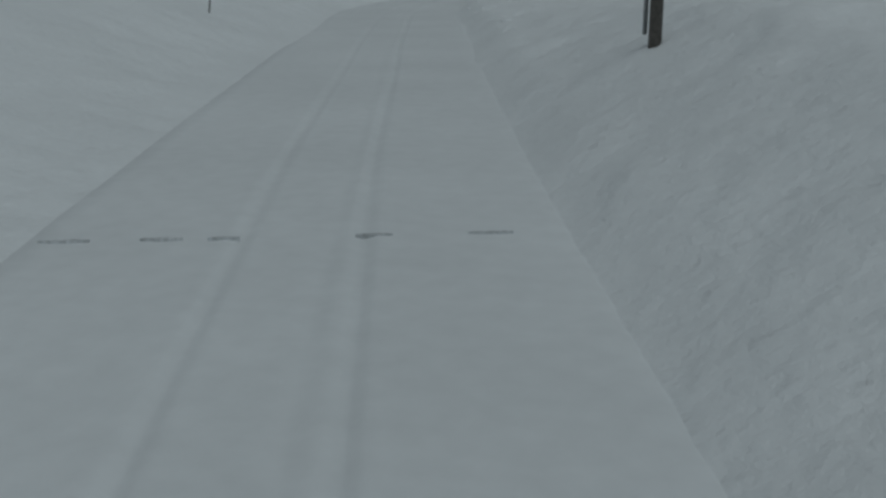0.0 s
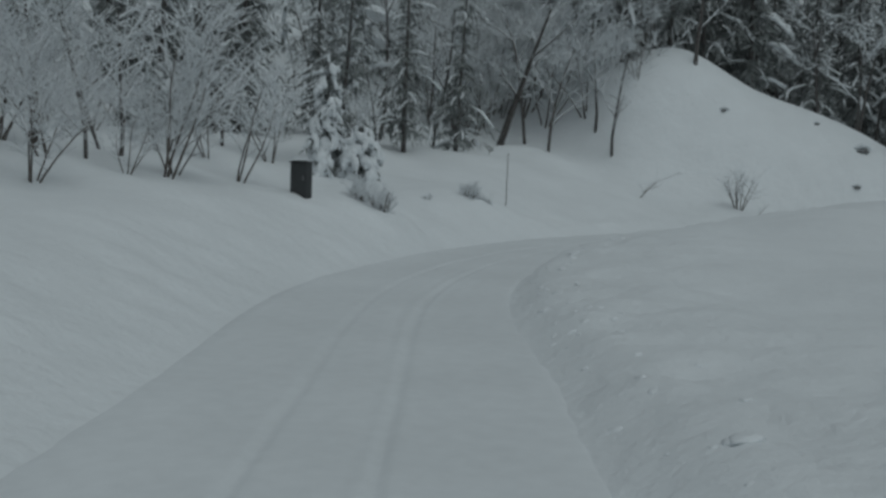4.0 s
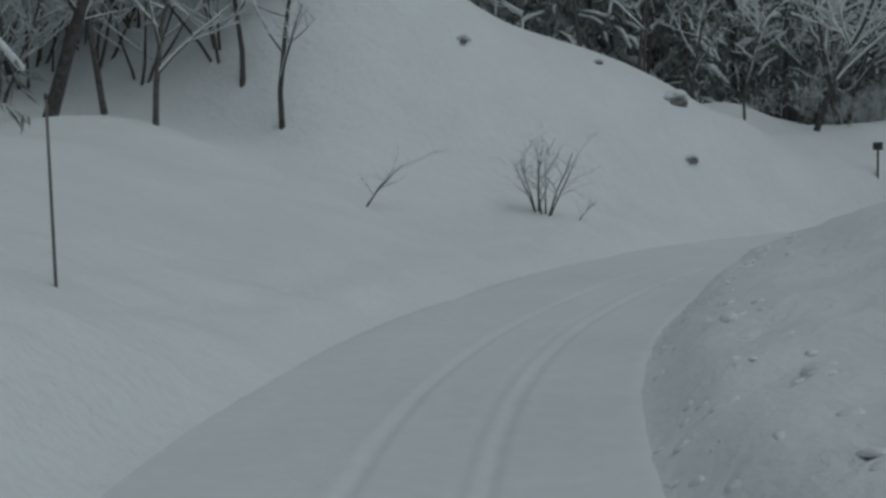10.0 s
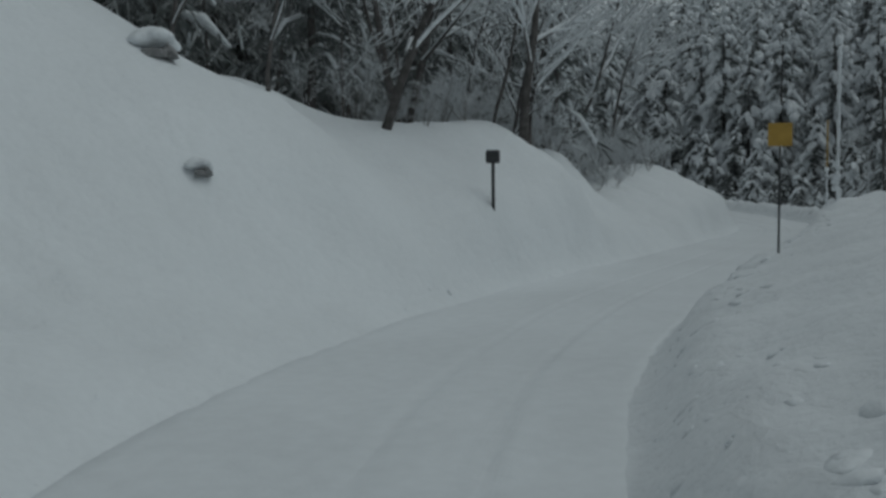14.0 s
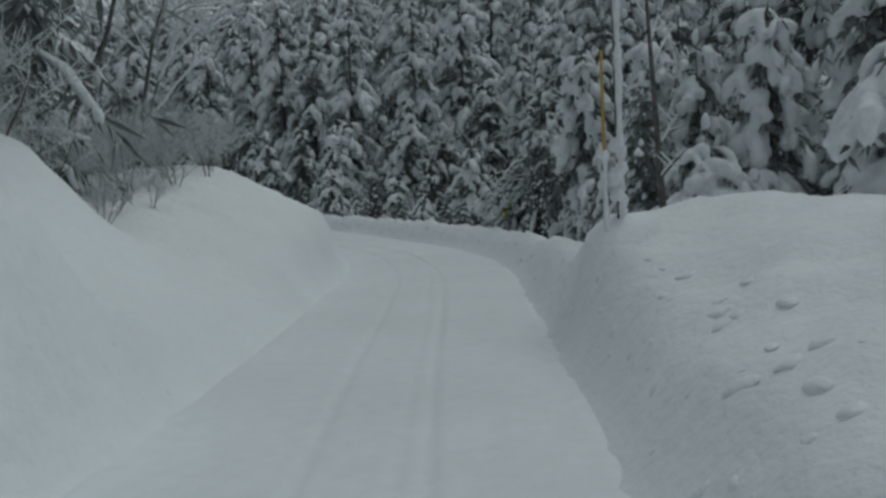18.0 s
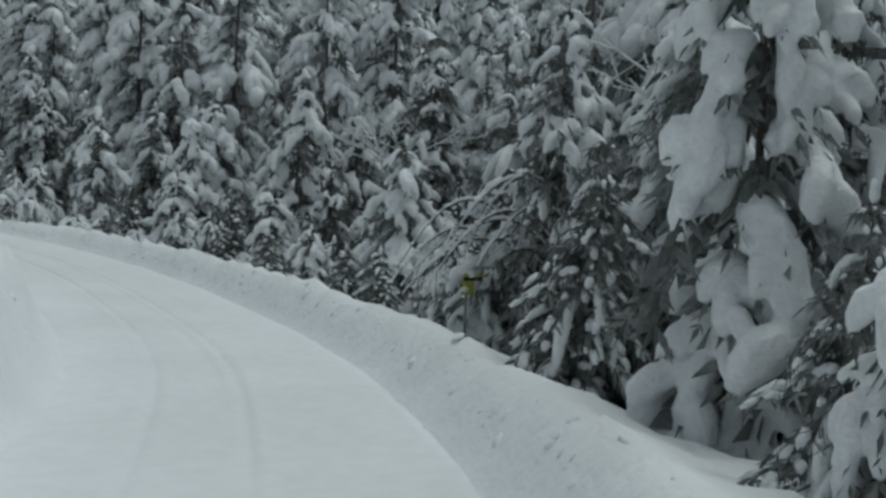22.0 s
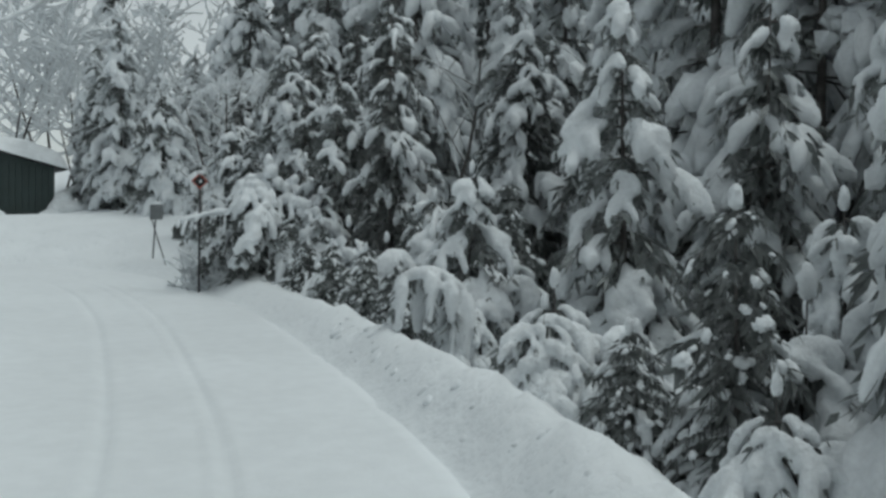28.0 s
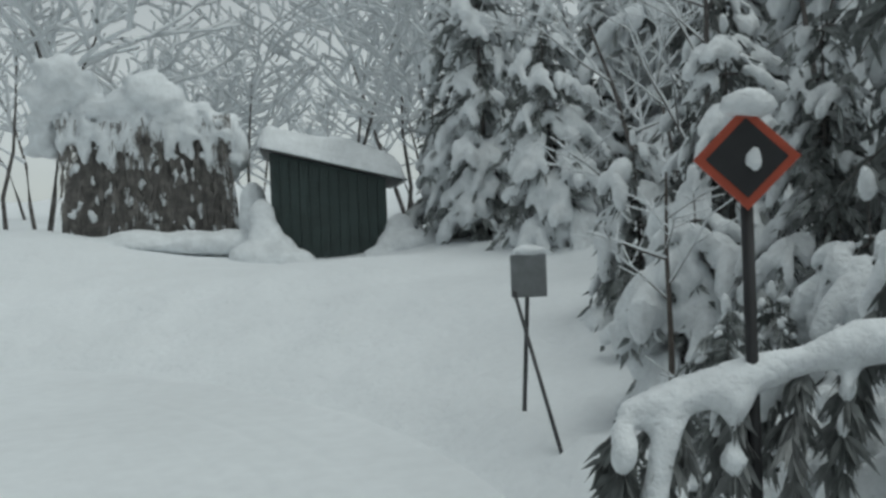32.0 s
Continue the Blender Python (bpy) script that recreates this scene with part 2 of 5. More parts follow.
# station: heights 1.0, 4.5, 10, 25, 60 and 120 m beyond the road's right edge
RIGHT = [
    (-6, 0.35, 0.9, 1.3, 1.8, 3, 14),
    (3, 0.5, 2.1, 2.0, 2.0, 3, 14),
    (6, 0.5, 0.9, 1.2, 1.5, 2, 14),
    (10, 0.6, 1.0, 1.2, 1.5, 2, 16),
    (13, 0.9, 1.8, 2.0, 2.0, 1, 16),
    (15, 1.0, 2.4, 2.8, 2.6, 0, 18),
    (17, 1.0, 2.3, 2.5, 2.4, 0, 20),
    (19, 1.0, 2.3, 2.5, 2.2, 0, 22),
    (20.4, 1.5, 2.5, 2.3, 2.0, 16, 62),
    (21.02, 2.4, 2.7, 1.6, 0.3, 16, 62),
    (21.3, 1.5, 2.0, 0.4, -2.0, 16, 62),
    (21.6, 1.3, 1.0, -1.6, -3.0, 16, 62),
    (22.2, 1.35, 0.8, -2.0, -3.5, 16, 62),
    (23, 1.2, 0.4, -2.2, -3.5, 16, 62),
    (24, 1.15, 0.2, -2.6, -3.5, 16, 62),
    (25.6, 1.1, -0.8, -2.4, -3.5, 16, 62),
    (27, 1.05, -1.8, -2.5, -3.5, 16, 62),
    (29, 0.95, -2.0, -2.8, -3.5, 16, 62),
    (30.5, 0.75, -1.9, -2.6, -3.0, 16, 62),
    (31.2, 0.6, -1.6, -2.2, -2.5, 16, 62),
    (32.2, 0.45, -0.6, -1.0, -1.0, 16, 62),
    (33, 0.6, 0.6, 0.4, 0.4, 16, 62),
    (34.5, 0.4, 1.4, 2.3, 2.8, 12, 46),
    (36, 0.4, 1.5, 2.5, 3.3, 5, 12),
    (40, 0.5, 1.5, 2.4, 3.5, 5, 12),
]
EDGE_R = [(-6, 2.05), (4.4, 2.02), (6, 2.08), (7.2, 2.1), (8.5, 1.95), (10.5, 2.02), (13, 2.0), (15, 1.95), (16.5, 1.8), (40, 1.75)]
# station: height of the road itself
GRADE = [(-6, 0), (22.5, 0), (24, -0.07), (25.5, -0.13), (26.5, -0.09), (27.5, 0.02), (28.5, 0.19), (29.5, 0.42), (30.5, 0.67), (31.5, 0.91), (32, 1.0), (33.5, 1.25), (35, 1.4), (40, 1.6)]
# swellings and hollows of the slopes: x, y, rise, radius
MOUNDS = [(33.4, 133.3, -0.24, 5), (44.9, 133.9, -0.38, 4), (44, 130.2, -0.72, 3.5), (41.4, 136.2, -0.38, 5), (30.8, 136.7, 3.33, 5), (34.4, 123.9, 0.47, 4), (27, 122, -0.12, 5), (19.8, 102, -0.02, 3.5), (14.8, 128.2, 0.20, 6), (55.4, 132.3, 0.84, 2.5), (18.4, 98.5, 0.88, 3.5), (16.9, 86.3, 0.59, 4), (54.6, 136.6, 0.05, 4), (62.8, 137.3, 0.5, 4), (68.9, 141.8, 2.5, 2.5), (84.1, 151.9, 0.6, 6), (132.1, 216.0, -0.75, 2.0), (51.5, 141.5, 1.3, 2.2), (57.5, 140, -0.9, 3.5), (48.5, 132.5, 0.9, 2.2), (44, 140, 0.4, 5)]


def spline(rows, step):
    """Catmull-Rom through the plan's points; gives station, x, y at even steps of the station."""
    st, xs, ys = (np.array([r[k] for r in rows], float) for k in range(3))
    s = np.arange(st[0], st[-1], step)
    i = np.clip(np.searchsorted(st, s, "right") - 1, 0, len(st) - 2)
    w = (s - st[i]) / (st[i + 1] - st[i])
    gx, gy = np.gradient(xs, st), np.gradient(ys, st)
    h = st[i + 1] - st[i]
    h00, h10, h01, h11 = 2 * w**3 - 3 * w**2 + 1, w**3 - 2 * w**2 + w, -2 * w**3 + 3 * w**2, w**3 - w**2
    return s, h00 * xs[i] + h10 * h * gx[i] + h01 * xs[i + 1] + h11 * h * gx[i + 1], h00 * ys[i] + h10 * h * gy[i] + h01 * ys[i + 1] + h11 * h * gy[i + 1]


LS, LX, LY = spline(ROAD, 0.06)
TX, TY = np.gradient(LX), np.gradient(LY)
TL = np.hypot(TX, TY)
TX, TY = TX / TL, TY / TL


def station(x, y):
    """Station and signed distance (right positive) of places from the driven line."""
    x, y = np.atleast_1d(np.asarray(x, float)), np.atleast_1d(np.asarray(y, float))
    best = np.empty(len(x), int)
    for a in range(0, len(x), 20000):
        d = (x[a:a + 20000, None] - LX[None, ::3]) ** 2 + (y[a:a + 20000, None] - LY[None, ::3]) ** 2
        best[a:a + 20000] = d.argmin(1) * 3
    dx, dy = x - LX[best], y - LY[best]
    side = np.sign(dx * TY[best] - dy * TX[best])
    return LS[best], side * np.hypot(dx, dy)


def table(rows, s, k):
    return np.interp(s, [r[0] for r in rows], [r[k] for r in rows])


def wave(x, y, size, seed):
    """Smooth, repeat-free waviness, about -1 to 1."""
    r = np.random.RandomState(seed)
    out = np.zeros_like(x)
    for k in range(7):
        a, f, p = r.uniform(0, 6.28), r.uniform(0.6, 1.7) / size, r.uniform(0, 6.28)
        out += np.sin((x * np.cos(a) + y * np.sin(a)) * f * 6.28 + p)
    return out / 3.2


def height(x, y):
    x, y = np.atleast_1d(np.asarray(x, float)), np.atleast_1d(np.asarray(y, float))
    s, u = station(x, y)
    edge = table(LEFT, s, 1)
    e = np.where(u < 0, -u - edge, u - table(EDGE_R, s, 1))
    e = e + 0.07 * wave(x, y, 5.0, 3) * (e > -1)
    offs_l, offs_r = (0, 1.2, 5, 10, 20, 40, 90), (0, 1.0, 4.5, 10, 25, 60, 120)
    z = np.zeros_like(x)
    for rows, offs, first, here in ((LEFT, offs_l, 2, u < 0), (RIGHT, offs_r, 1, u >= 0)):
        hs = [np.zeros_like(x)] + [table(rows, s, first + k) for k in range(6)]
        zz = np.zeros_like(x)
        for k in range(6):
            w = np.clip((e - offs[k]) / (offs[k + 1] - offs[k]), 0, 1)
            if k == 0:
                w = w * w * (3 - 2 * w)
            zz = zz + (hs[k + 1] - hs[k]) * w
        z = np.where(here, zz, z)
    off = np.clip(e / 1.5, 0, 1)
    z = z + off * (0.10 * wave(x, y, 2.2, 5) + 0.06 * wave(x, y, 0.9, 6)) + np.clip(e / 12, 0, 1) * 0.5 * wave(x, y, 14, 7) + np.clip(e / 50, 0, 1) * 2.0 * wave(x, y, 45, 8)
    for mx, my, rise, wide in MOUNDS:
        z = z + rise * np.exp(-((x - mx) ** 2 + (y - my) ** 2) / (wide * wide)) * off
    # clods thrown up by the plough along the edge
    clod = np.exp(-((e - 0.9) / 0.55) ** 2) * np.clip((s - 6) / 5, 0.1, 1)
    z = z + clod * 0.11 * np.maximum(wave(x, y, 1.3, 9) + 0.4 * wave(x, y, 0.9, 10), -0.4)
    return np.where(e < 0, -0.02 - 0.14 * np.clip(-e / 0.4, 0, 1), z) + table(GRADE, s, 1)


def at_side(s, u):
    i = int(np.argmin(abs(LS - s)))
    return LX[i] + u * TY[i], LY[i] - u * TX[i]


# ---- ground: one sheet of snow to the horizon ----
def axis(lo, hi, step):
    core = np.arange(lo, hi, step)
    far = np.cumsum(step * 1.22 ** np.arange(1, 34))
    far = far[far < 900]
    return np.concatenate([lo - far[::-1], core, hi + far])


GX, GY = axis(0, 152, 0.46), axis(14, 224, 0.46)
XX, YY = np.meshgrid(GX, GY)
ZZ = height(XX.ravel(), YY.ravel()).reshape(XX.shape)
# soften the ground away from the road
SS, UU = station(XX.ravel(), YY.ravel())
AWAY = np.clip((np.abs(UU).reshape(XX.shape) - 5.5) / 6, 0, 1)
soft_z = ZZ.copy()
for _ in range(14):
    soft_z[1:-1, 1:-1] = (soft_z[:-2, 1:-1] + soft_z[2:, 1:-1] + soft_z[1:-1, :-2] + soft_z[1:-1, 2:] + 2 * soft_z[1:-1, 1:-1]) / 6
ZZ = ZZ * (1 - AWAY) + soft_z * AWAY


def sheet(name, xx, yy, zz, mat):
    h, w = xx.shape
    me = bpy.data.meshes.new(name)
    co = np.stack([xx.ravel(), yy.ravel(), zz.ravel()], 1).astype(np.float32)
    i = np.arange(h * w).reshape(h, w)
    q = np.stack([i[:-1, :-1], i[:-1, 1:], i[1:, 1:], i[1:, :-1]], -1).reshape(-1, 4)
    me.vertices.add(len(co))
    me.vertices.foreach_set("co", co.ravel())
    me.loops.add(q.size)
    me.loops.foreach_set("vertex_index", q.ravel().astype(np.int32))
    me.polygons.add(len(q))
    me.polygons.foreach_set("loop_start", np.arange(0, q.size, 4, dtype=np.int32))
    me.polygons.foreach_set("use_smooth", np.ones(len(q), bool))
    me.materials.append(mat)
    me.update(calc_edges=True)
    return new(name, me)


tagged(sheet("ground", XX, YY, ZZ, SNOW), "deep fresh snow over banks, slopes and hollows", "ground", kind="structure")


def lie(x, y):
    """Height of the finished snow sheet."""
    i = int(np.clip(np.searchsorted(GX, x) - 1, 0, len(GX) - 2))
    j = int(np.clip(np.searchsorted(GY, y) - 1, 0, len(GY) - 2))
    a, b = (x - GX[i]) / (GX[i + 1] - GX[i]), (y - GY[j]) / (GY[j + 1] - GY[j])
    return float((ZZ[j, i] * (1 - a) + ZZ[j, i + 1] * a) * (1 - b) + (ZZ[j + 1, i] * (1 - a) + ZZ[j + 1, i + 1] * a) * b)


# ---- road: packed snow with two wheel tracks ----
RU = np.concatenate([np.arange(-6.6, -2.6, 0.35), np.arange(-2.6, 0.9, 0.07), np.arange(0.95, 2.5, 0.2)])
pick = slice(0, len(LS), 6)
RS, UG = np.meshgrid(LS[pick], RU, indexing="ij")
cx, cy, nx, ny = (np.repeat(a[pick][:, None], len(RU), 1) for a in (LX, LY, TY, -TX))
wob = 0.06 * wave(RS.ravel() * 6.5, RS.ravel() * 0, 19, 21).reshape(RS.shape)
RX, RY = cx + UG * nx, cy + UG * ny
RZ = 0.012 * wave(RX.ravel(), RY.ravel(), 2.6, 22).reshape(RX.shape) + 0.008 * wave(RX.ravel(), RY.ravel(), 0.8, 23).reshape(RX.shape)
lane = np.interp(RS, (-6, 5, 10, 15, 18, 20, 24, 30, 33.3, 34, 34.5, 34.9, 36, 40), (-0.5, -0.5, 0.1, 0.45, -0.2, -0.45, -0.85, -0.75, -0.85, -0.35, 0.7, 2.0, 6.0, 9.0))
for rut in (-1.46, 0.0):
    d = UG - rut - lane - wob
    RZ = RZ - 0.037 * np.exp(-(d / 0.085) ** 4) + 0.011 * np.exp(-((np.abs(d) - 0.19) / 0.07) ** 2)
d = UG - lane + 0.36 + wob
RZ = RZ - 0.014 * np.exp(-(d / 0.09) ** 4)
edge = table(LEFT, RS.ravel(), 1).reshape(RS.shape)
RZ = RZ - 0.4 * np.clip((-UG - edge - 0.1) / 0.3, 0, 1) - 0.4 * np.clip((UG - table(EDGE_R, RS.ravel(), 1).reshape(RS.shape) - 0.05) / 0.25, 0, 1)
RZ = RZ + table(GRADE, RS.ravel(), 1).reshape(RS.shape)
tagged(sheet("road", RX, RY, RZ, PACKED), "ploughed road of packed white snow with two wheel tracks", "road", kind="structure")


# ---- trees ----
def turn_to(d):
    return Vector(d).to_track_quat("X", "Z").to_matrix()


def sleeve(build, pts, radius, rnd, sides=6, rough=0.38):
    """Soft sheath of snow that thickens along a drooping twig and ends rounded."""
    n = len(pts) - 1
    prof = [radius * (0.55 + 0.6 * math.sin(math.pi * (0.12 + 0.70 * k / n))) * rnd.uniform(1 - rough, 1 + rough) for k in range(n + 1)]
    tip = pts[n] + (pts[n] - pts[n - 1]).normalized() * radius * 0.45
    first = len(build.v)
    build.tube([p + Vector((rnd.uniform(-0.35, 0.35) * radius, rnd.uniform(-0.35, 0.35) * radius, prof[k] * (0.45 + rnd.uniform(-0.2, 0.2)))) for k, p in enumerate(pts)] + [tip], prof + [radius * 0.28], sides)
    for k in range(first, len(build.v)):
        x, y, z = build.v[k]
        build.v[k] = (x + rnd.uniform(-0.22, 0.22) * radius, y + rnd.uniform(-0.22, 0.22) * radius, z + rnd.uniform(-0.25, 0.15) * radius)


def fuse(me, voxel, rounds=3, keep=0.2):
    """Melts overlapping clumps into one connected soft mantle."""
    ob = bpy.data.objects.new("melt", me)
    bpy.context.scene.collection.objects.link(ob)
    m = ob.modifiers.new("melt", "REMESH")
    m.mode = "VOXEL"
    m.voxel_size = voxel
    m.use_smooth_shade = True
    if rounds:
        k = ob.modifiers.new("soft", "SMOOTH")
        k.iterations = rounds
        k.factor = 0.5
    d = ob.modifiers.new("thin", "DECIMATE")
    d.ratio = keep
    deps = bpy.context.evaluated_depsgraph_get()
    out = bpy.data.meshes.new_from_object(ob.evaluated_get(deps), depsgraph=deps)
    bpy.data.objects.remove(ob)
    out.materials.clear()
    out.materials.append(LOAD)
    out.polygons.foreach_set("use_smooth", [True] * len(out.polygons))
    out.name = "snow_load"
    return out


def mantle(seed, tall, reach, fat=1.0):
    """Young evergreen bowed right over, its drooping branches sheathed in heavy snow."""
    rnd = random.Random(seed)
    trunk, green, snow = Build(), Build(), Build()

    def bow(q):
        return Vector((reach * max(0.0, q - 0.12) ** 1.5 * 1.2, 0.10 * math.sin(4 * q + seed), tall * (2.35 * q - 1.45 * q * q) - 0.5 * (1 - q)))

    pts = [bow(k / 12) for k in range(13)]
    trunk.tube(pts, [0.06 * (1 - 0.85 * k / 12) for k in range(13)], 6)
    sleeve(snow, pts[6:], 0.17 * fat, rnd, 8, 0.25)
    for k in range(24):
        q = 0.28 + 0.72 * k / 23
        p = bow(q)
        a = rnd.choice((-1, 1)) * rnd.uniform(0.5, 1.9)
        out = Vector((math.cos(a), math.sin(a), 0))
        side = Vector((-out.y, out.x, 0))
        ln = rnd.uniform(0.45, 0.95) * (1.25 - 0.55 * q) * tall / 2.6
        hang = rnd.uniform(0.9, 1.9)
        tw = [p + out * ln * (0.9 * g - 0.35 * g * g) - Vector((0, 0, hang * ln * g * g)) for g in (0.0, 0.25, 0.5, 0.75, 1.0)]
        for g in range(5):
            for h in range(4):
                d = (out * rnd.uniform(-0.1, 0.6) + side * rnd.uniform(-0.8, 0.8) - Vector((0, 0, rnd.uniform(0.5, 1.3)))).normalized()
                l = rnd.uniform(0.18, 0.42)
                w = d.cross(side + Vector((0, 0, rnd.uniform(-0.5, 0.5)))).normalized() * l * 0.12
                green.add([tw[g], tw[g] + d * l * 0.4 + w, tw[g] + d * l, tw[g] + d * l * 0.4 - w], [(0, 1, 2), (0, 2, 3)])
        if rnd.random() < 0.75:
            sleeve(snow, tw, 0.135 * fat * rnd.uniform(0.6, 1.35), rnd, 7, 0.3)
            g = 0.12 * fat * rnd.uniform(0.8, 1.5)
            snow.lump(tw[rnd.randint(1, 4)] + Vector((0, 0, 0.4 * g)), (g * 1.2, g, g * 1.1), turn_to(out), rnd, 0.15)
    return trunk.mesh("trunk", BARK), green.mesh("needles", NEEDLES, False), fuse(snow.mesh("raw", LOAD), 0.045, 2)


def conifer(seed, tall, spread, levels, first=0.06, droop=0.55, load=1.0, blades=8, per=6, fingers=1, cover=0.85, rings=3, sides=4, taper=0.75, plump=1.0, clump=0):
    """Snow-laden evergreen: returns the meshes of trunk, needles and snow."""
    rnd = random.Random(seed)
    trunk, green, snow = Build(), Build(), Build()
    lean = Vector((rnd.uniform(-0.05, 0.05), rnd.uniform(-0.05, 0.05), 0))
    spine = [Vector((0, 0, -1.2)) + (lean * (tall * k / 6)) + Vector((0, 0, (tall + 1.2) * k / 6)) for k in range(7)]
    base = 0.010 * tall + 0.05
    trunk.tube(spine, [base * (1 - 0.92 * k / 6) for k in range(7)], 7)

    def spray(p, out, side, l, wide):
        d = (out * rnd.uniform(-0.2, 0.8) + side * rnd.uniform(-1, 1) + Vector((0, 0, -rnd.uniform(0.3, 1.2)))).normalized()
        w = d.cross(Vector((rnd.uniform(-1, 1), rnd.uniform(-1, 1), rnd.uniform(-0.3, 0.3)))).normalized() * l * wide
        m = p + d * l * 0.4
        green.add([p, m + w, p + d * l, m - w + Vector((0, 0, 0.03))], [(0, 1, 2), (0, 2, 3)])

    for lv in range(levels):
        f = first + (1 - first) * (lv + rnd.uniform(-0.3, 0.3)) / levels
        z = tall * f
        reach = spread * max(0.0, 1 - f) ** taper * rnd.uniform(0.7, 1.2) + 0.25
        count = max(3, int(per * (1 - 0.5 * f)))
        spin = rnd.uniform(0, 6.28)
        for k in range(count):
            a = spin + 6.283 * k / count + rnd.uniform(-0.45, 0.45)
            ln = reach * rnd.uniform(0.55, 1.2)
            drop = droop * rnd.uniform(0.5, 1.5)
            out = Vector((math.cos(a), math.sin(a), 0))
            side = Vector((-math.sin(a), math.cos(a), 0))
            root = lean * z + Vector((0, 0, z + rnd.uniform(-0.25, 0.25)))
            curl = rnd.uniform(-0.22, 0.22)

            def along(q):
                return root + out * ln * q * (1 - 0.22 * q * drop) + side * ln * curl * q * q + Vector((0, 0, ln * (0.16 * q - drop * q * q)))

            for b in range(blades):
                q = 0.08 + 0.95 * (b + rnd.random()) / blades
                spray(along(q), out, side, rnd.uniform(0.4, 0.95) * (0.42 + 0.27 * ln) * (1.0 if blades < 20 else 0.75), (0.22 if q < 0.45 else rnd.uniform(0.06, 0.15)) * (1.0 if blades < 12 or blades == 14 else 0.62))
            r = (0.076 + 0.048 * ln) * rnd.uniform(0.65, 1.25) * load * plump
            # clumps of snow spread like a fan over the side twigs
            for b in range(clump if ln > 0.7 else clump // 2):
                if rnd.random() > cover:
                    continue
                q = rnd.uniform(0.25, 1.02)
                w = rnd.uniform(-1, 1) * 0.34 * ln * math.sin(math.pi * min(1.0, q * 0.85 + 0.1)) ** 0.7
                p = along(q) + side * w - Vector((0, 0, abs(w) * (0.3 + 0.5 * drop)))
                g = r * rnd.choice((0.7, 0.95, 1.2, 1.45)) * (0.75 if blades > 30 else 1.0)
                d = (along(q + 0.05) - along(q)).normalized() + side * w * 0.5
                for h in range(2):
                    spray(p - Vector((0, 0, g * 0.3)), out, side, g * rnd.uniform(1.6, 3.2), rnd.uniform(0.10, 0.2))
                snow.lump(p + Vector((0, 0, g * 0.3)), (g * rnd.uniform(1.1, 1.9), g * rnd.uniform(0.8, 1.1), g * rnd.uniform(0.6, 0.85)), turn_to(d), rnd, 0.16 if sides < 7 else 0.10, sides > 6)
            if rnd.random() < cover * (0.55 if clump else 1.0):
                start = rnd.uniform(0.12, 0.4)
                stop = rnd.uniform(0.85, 1.05)
                sleeve(snow, [along(start + (stop - start) * j / (rings - 1)) for j in range(rings)], r * (1.0 if not clump else 0.75 if sides < 7 else 1.15), rnd, sides)
            for b in range(fingers if ln > 0.6 else min(1, fingers)):
                if rnd.random() > cover:
                    continue
                q = 0.3 + 0.65 * (b + rnd.random()) / fingers
                p = along(q)
                w = rnd.choice((-1, 1)) * rnd.uniform(0.5, 1.0)
                d = out * rnd.uniform(0.1, 0.6) + side * w + Vector((0, 0, -0.15))
                fl = (0.25 + 0.22 * ln) * rnd.uniform(0.7, 1.3)
                tw = [p + d * fl * g - Vector((0, 0, fl * 0.7 * g * g * (0.6 + drop))) for g in (0.1, 0.55, 1.0)]
                sleeve(snow, tw, r * rnd.uniform(0.5, 0.95), rnd, sides)
                if blades > 11 and rnd.random() < 0.4:
                    snow.lump(tw[rnd.randint(0, 1)] + Vector((0, 0, r * 0.5)), (r * rnd.uniform(0.9, 1.5), r * rnd.uniform(0.8, 1.2), r * rnd.uniform(0.7, 1.0)), Matrix.Rotation(rnd.uniform(0, 6.28), 3, "Z"), rnd, 0.22, sides > 6)
                if blades > 12:
                    for g in range(3):
                        spray(tw[g], d, side, rnd.uniform(0.3, 0.55) * (0.4 + 0.2 * ln), rnd.uniform(0.06, 0.12))
    snow.lump(lean * tall + Vector((0, 0, tall)), (0.10, 0.09, 0.26), Matrix.Identity(3), rnd, 0.15)
    return trunk.mesh("trunk", BARK), green.mesh("needles", NEEDLES, False), snow.mesh("snow_load", LOAD)


def finger(build, pts, r, rnd, sides):
    """Rounded, hanging clump of snow along a drooping twig."""
    tip = pts[-1] + (pts[-1] - pts[-2]).normalized() * r * 0.75
    prof = [r * w * rnd.uniform(0.85, 1.15) for w in (0.5, 0.9, 1.12, 1.0)] + [r * 0.4]
    line = [p + Vector((rnd.uniform(-0.2, 0.2) * r, rnd.uniform(-0.2, 0.2) * r, 0.35 * r)) for p in pts] + [tip]
    build.tube(line, prof, sides)


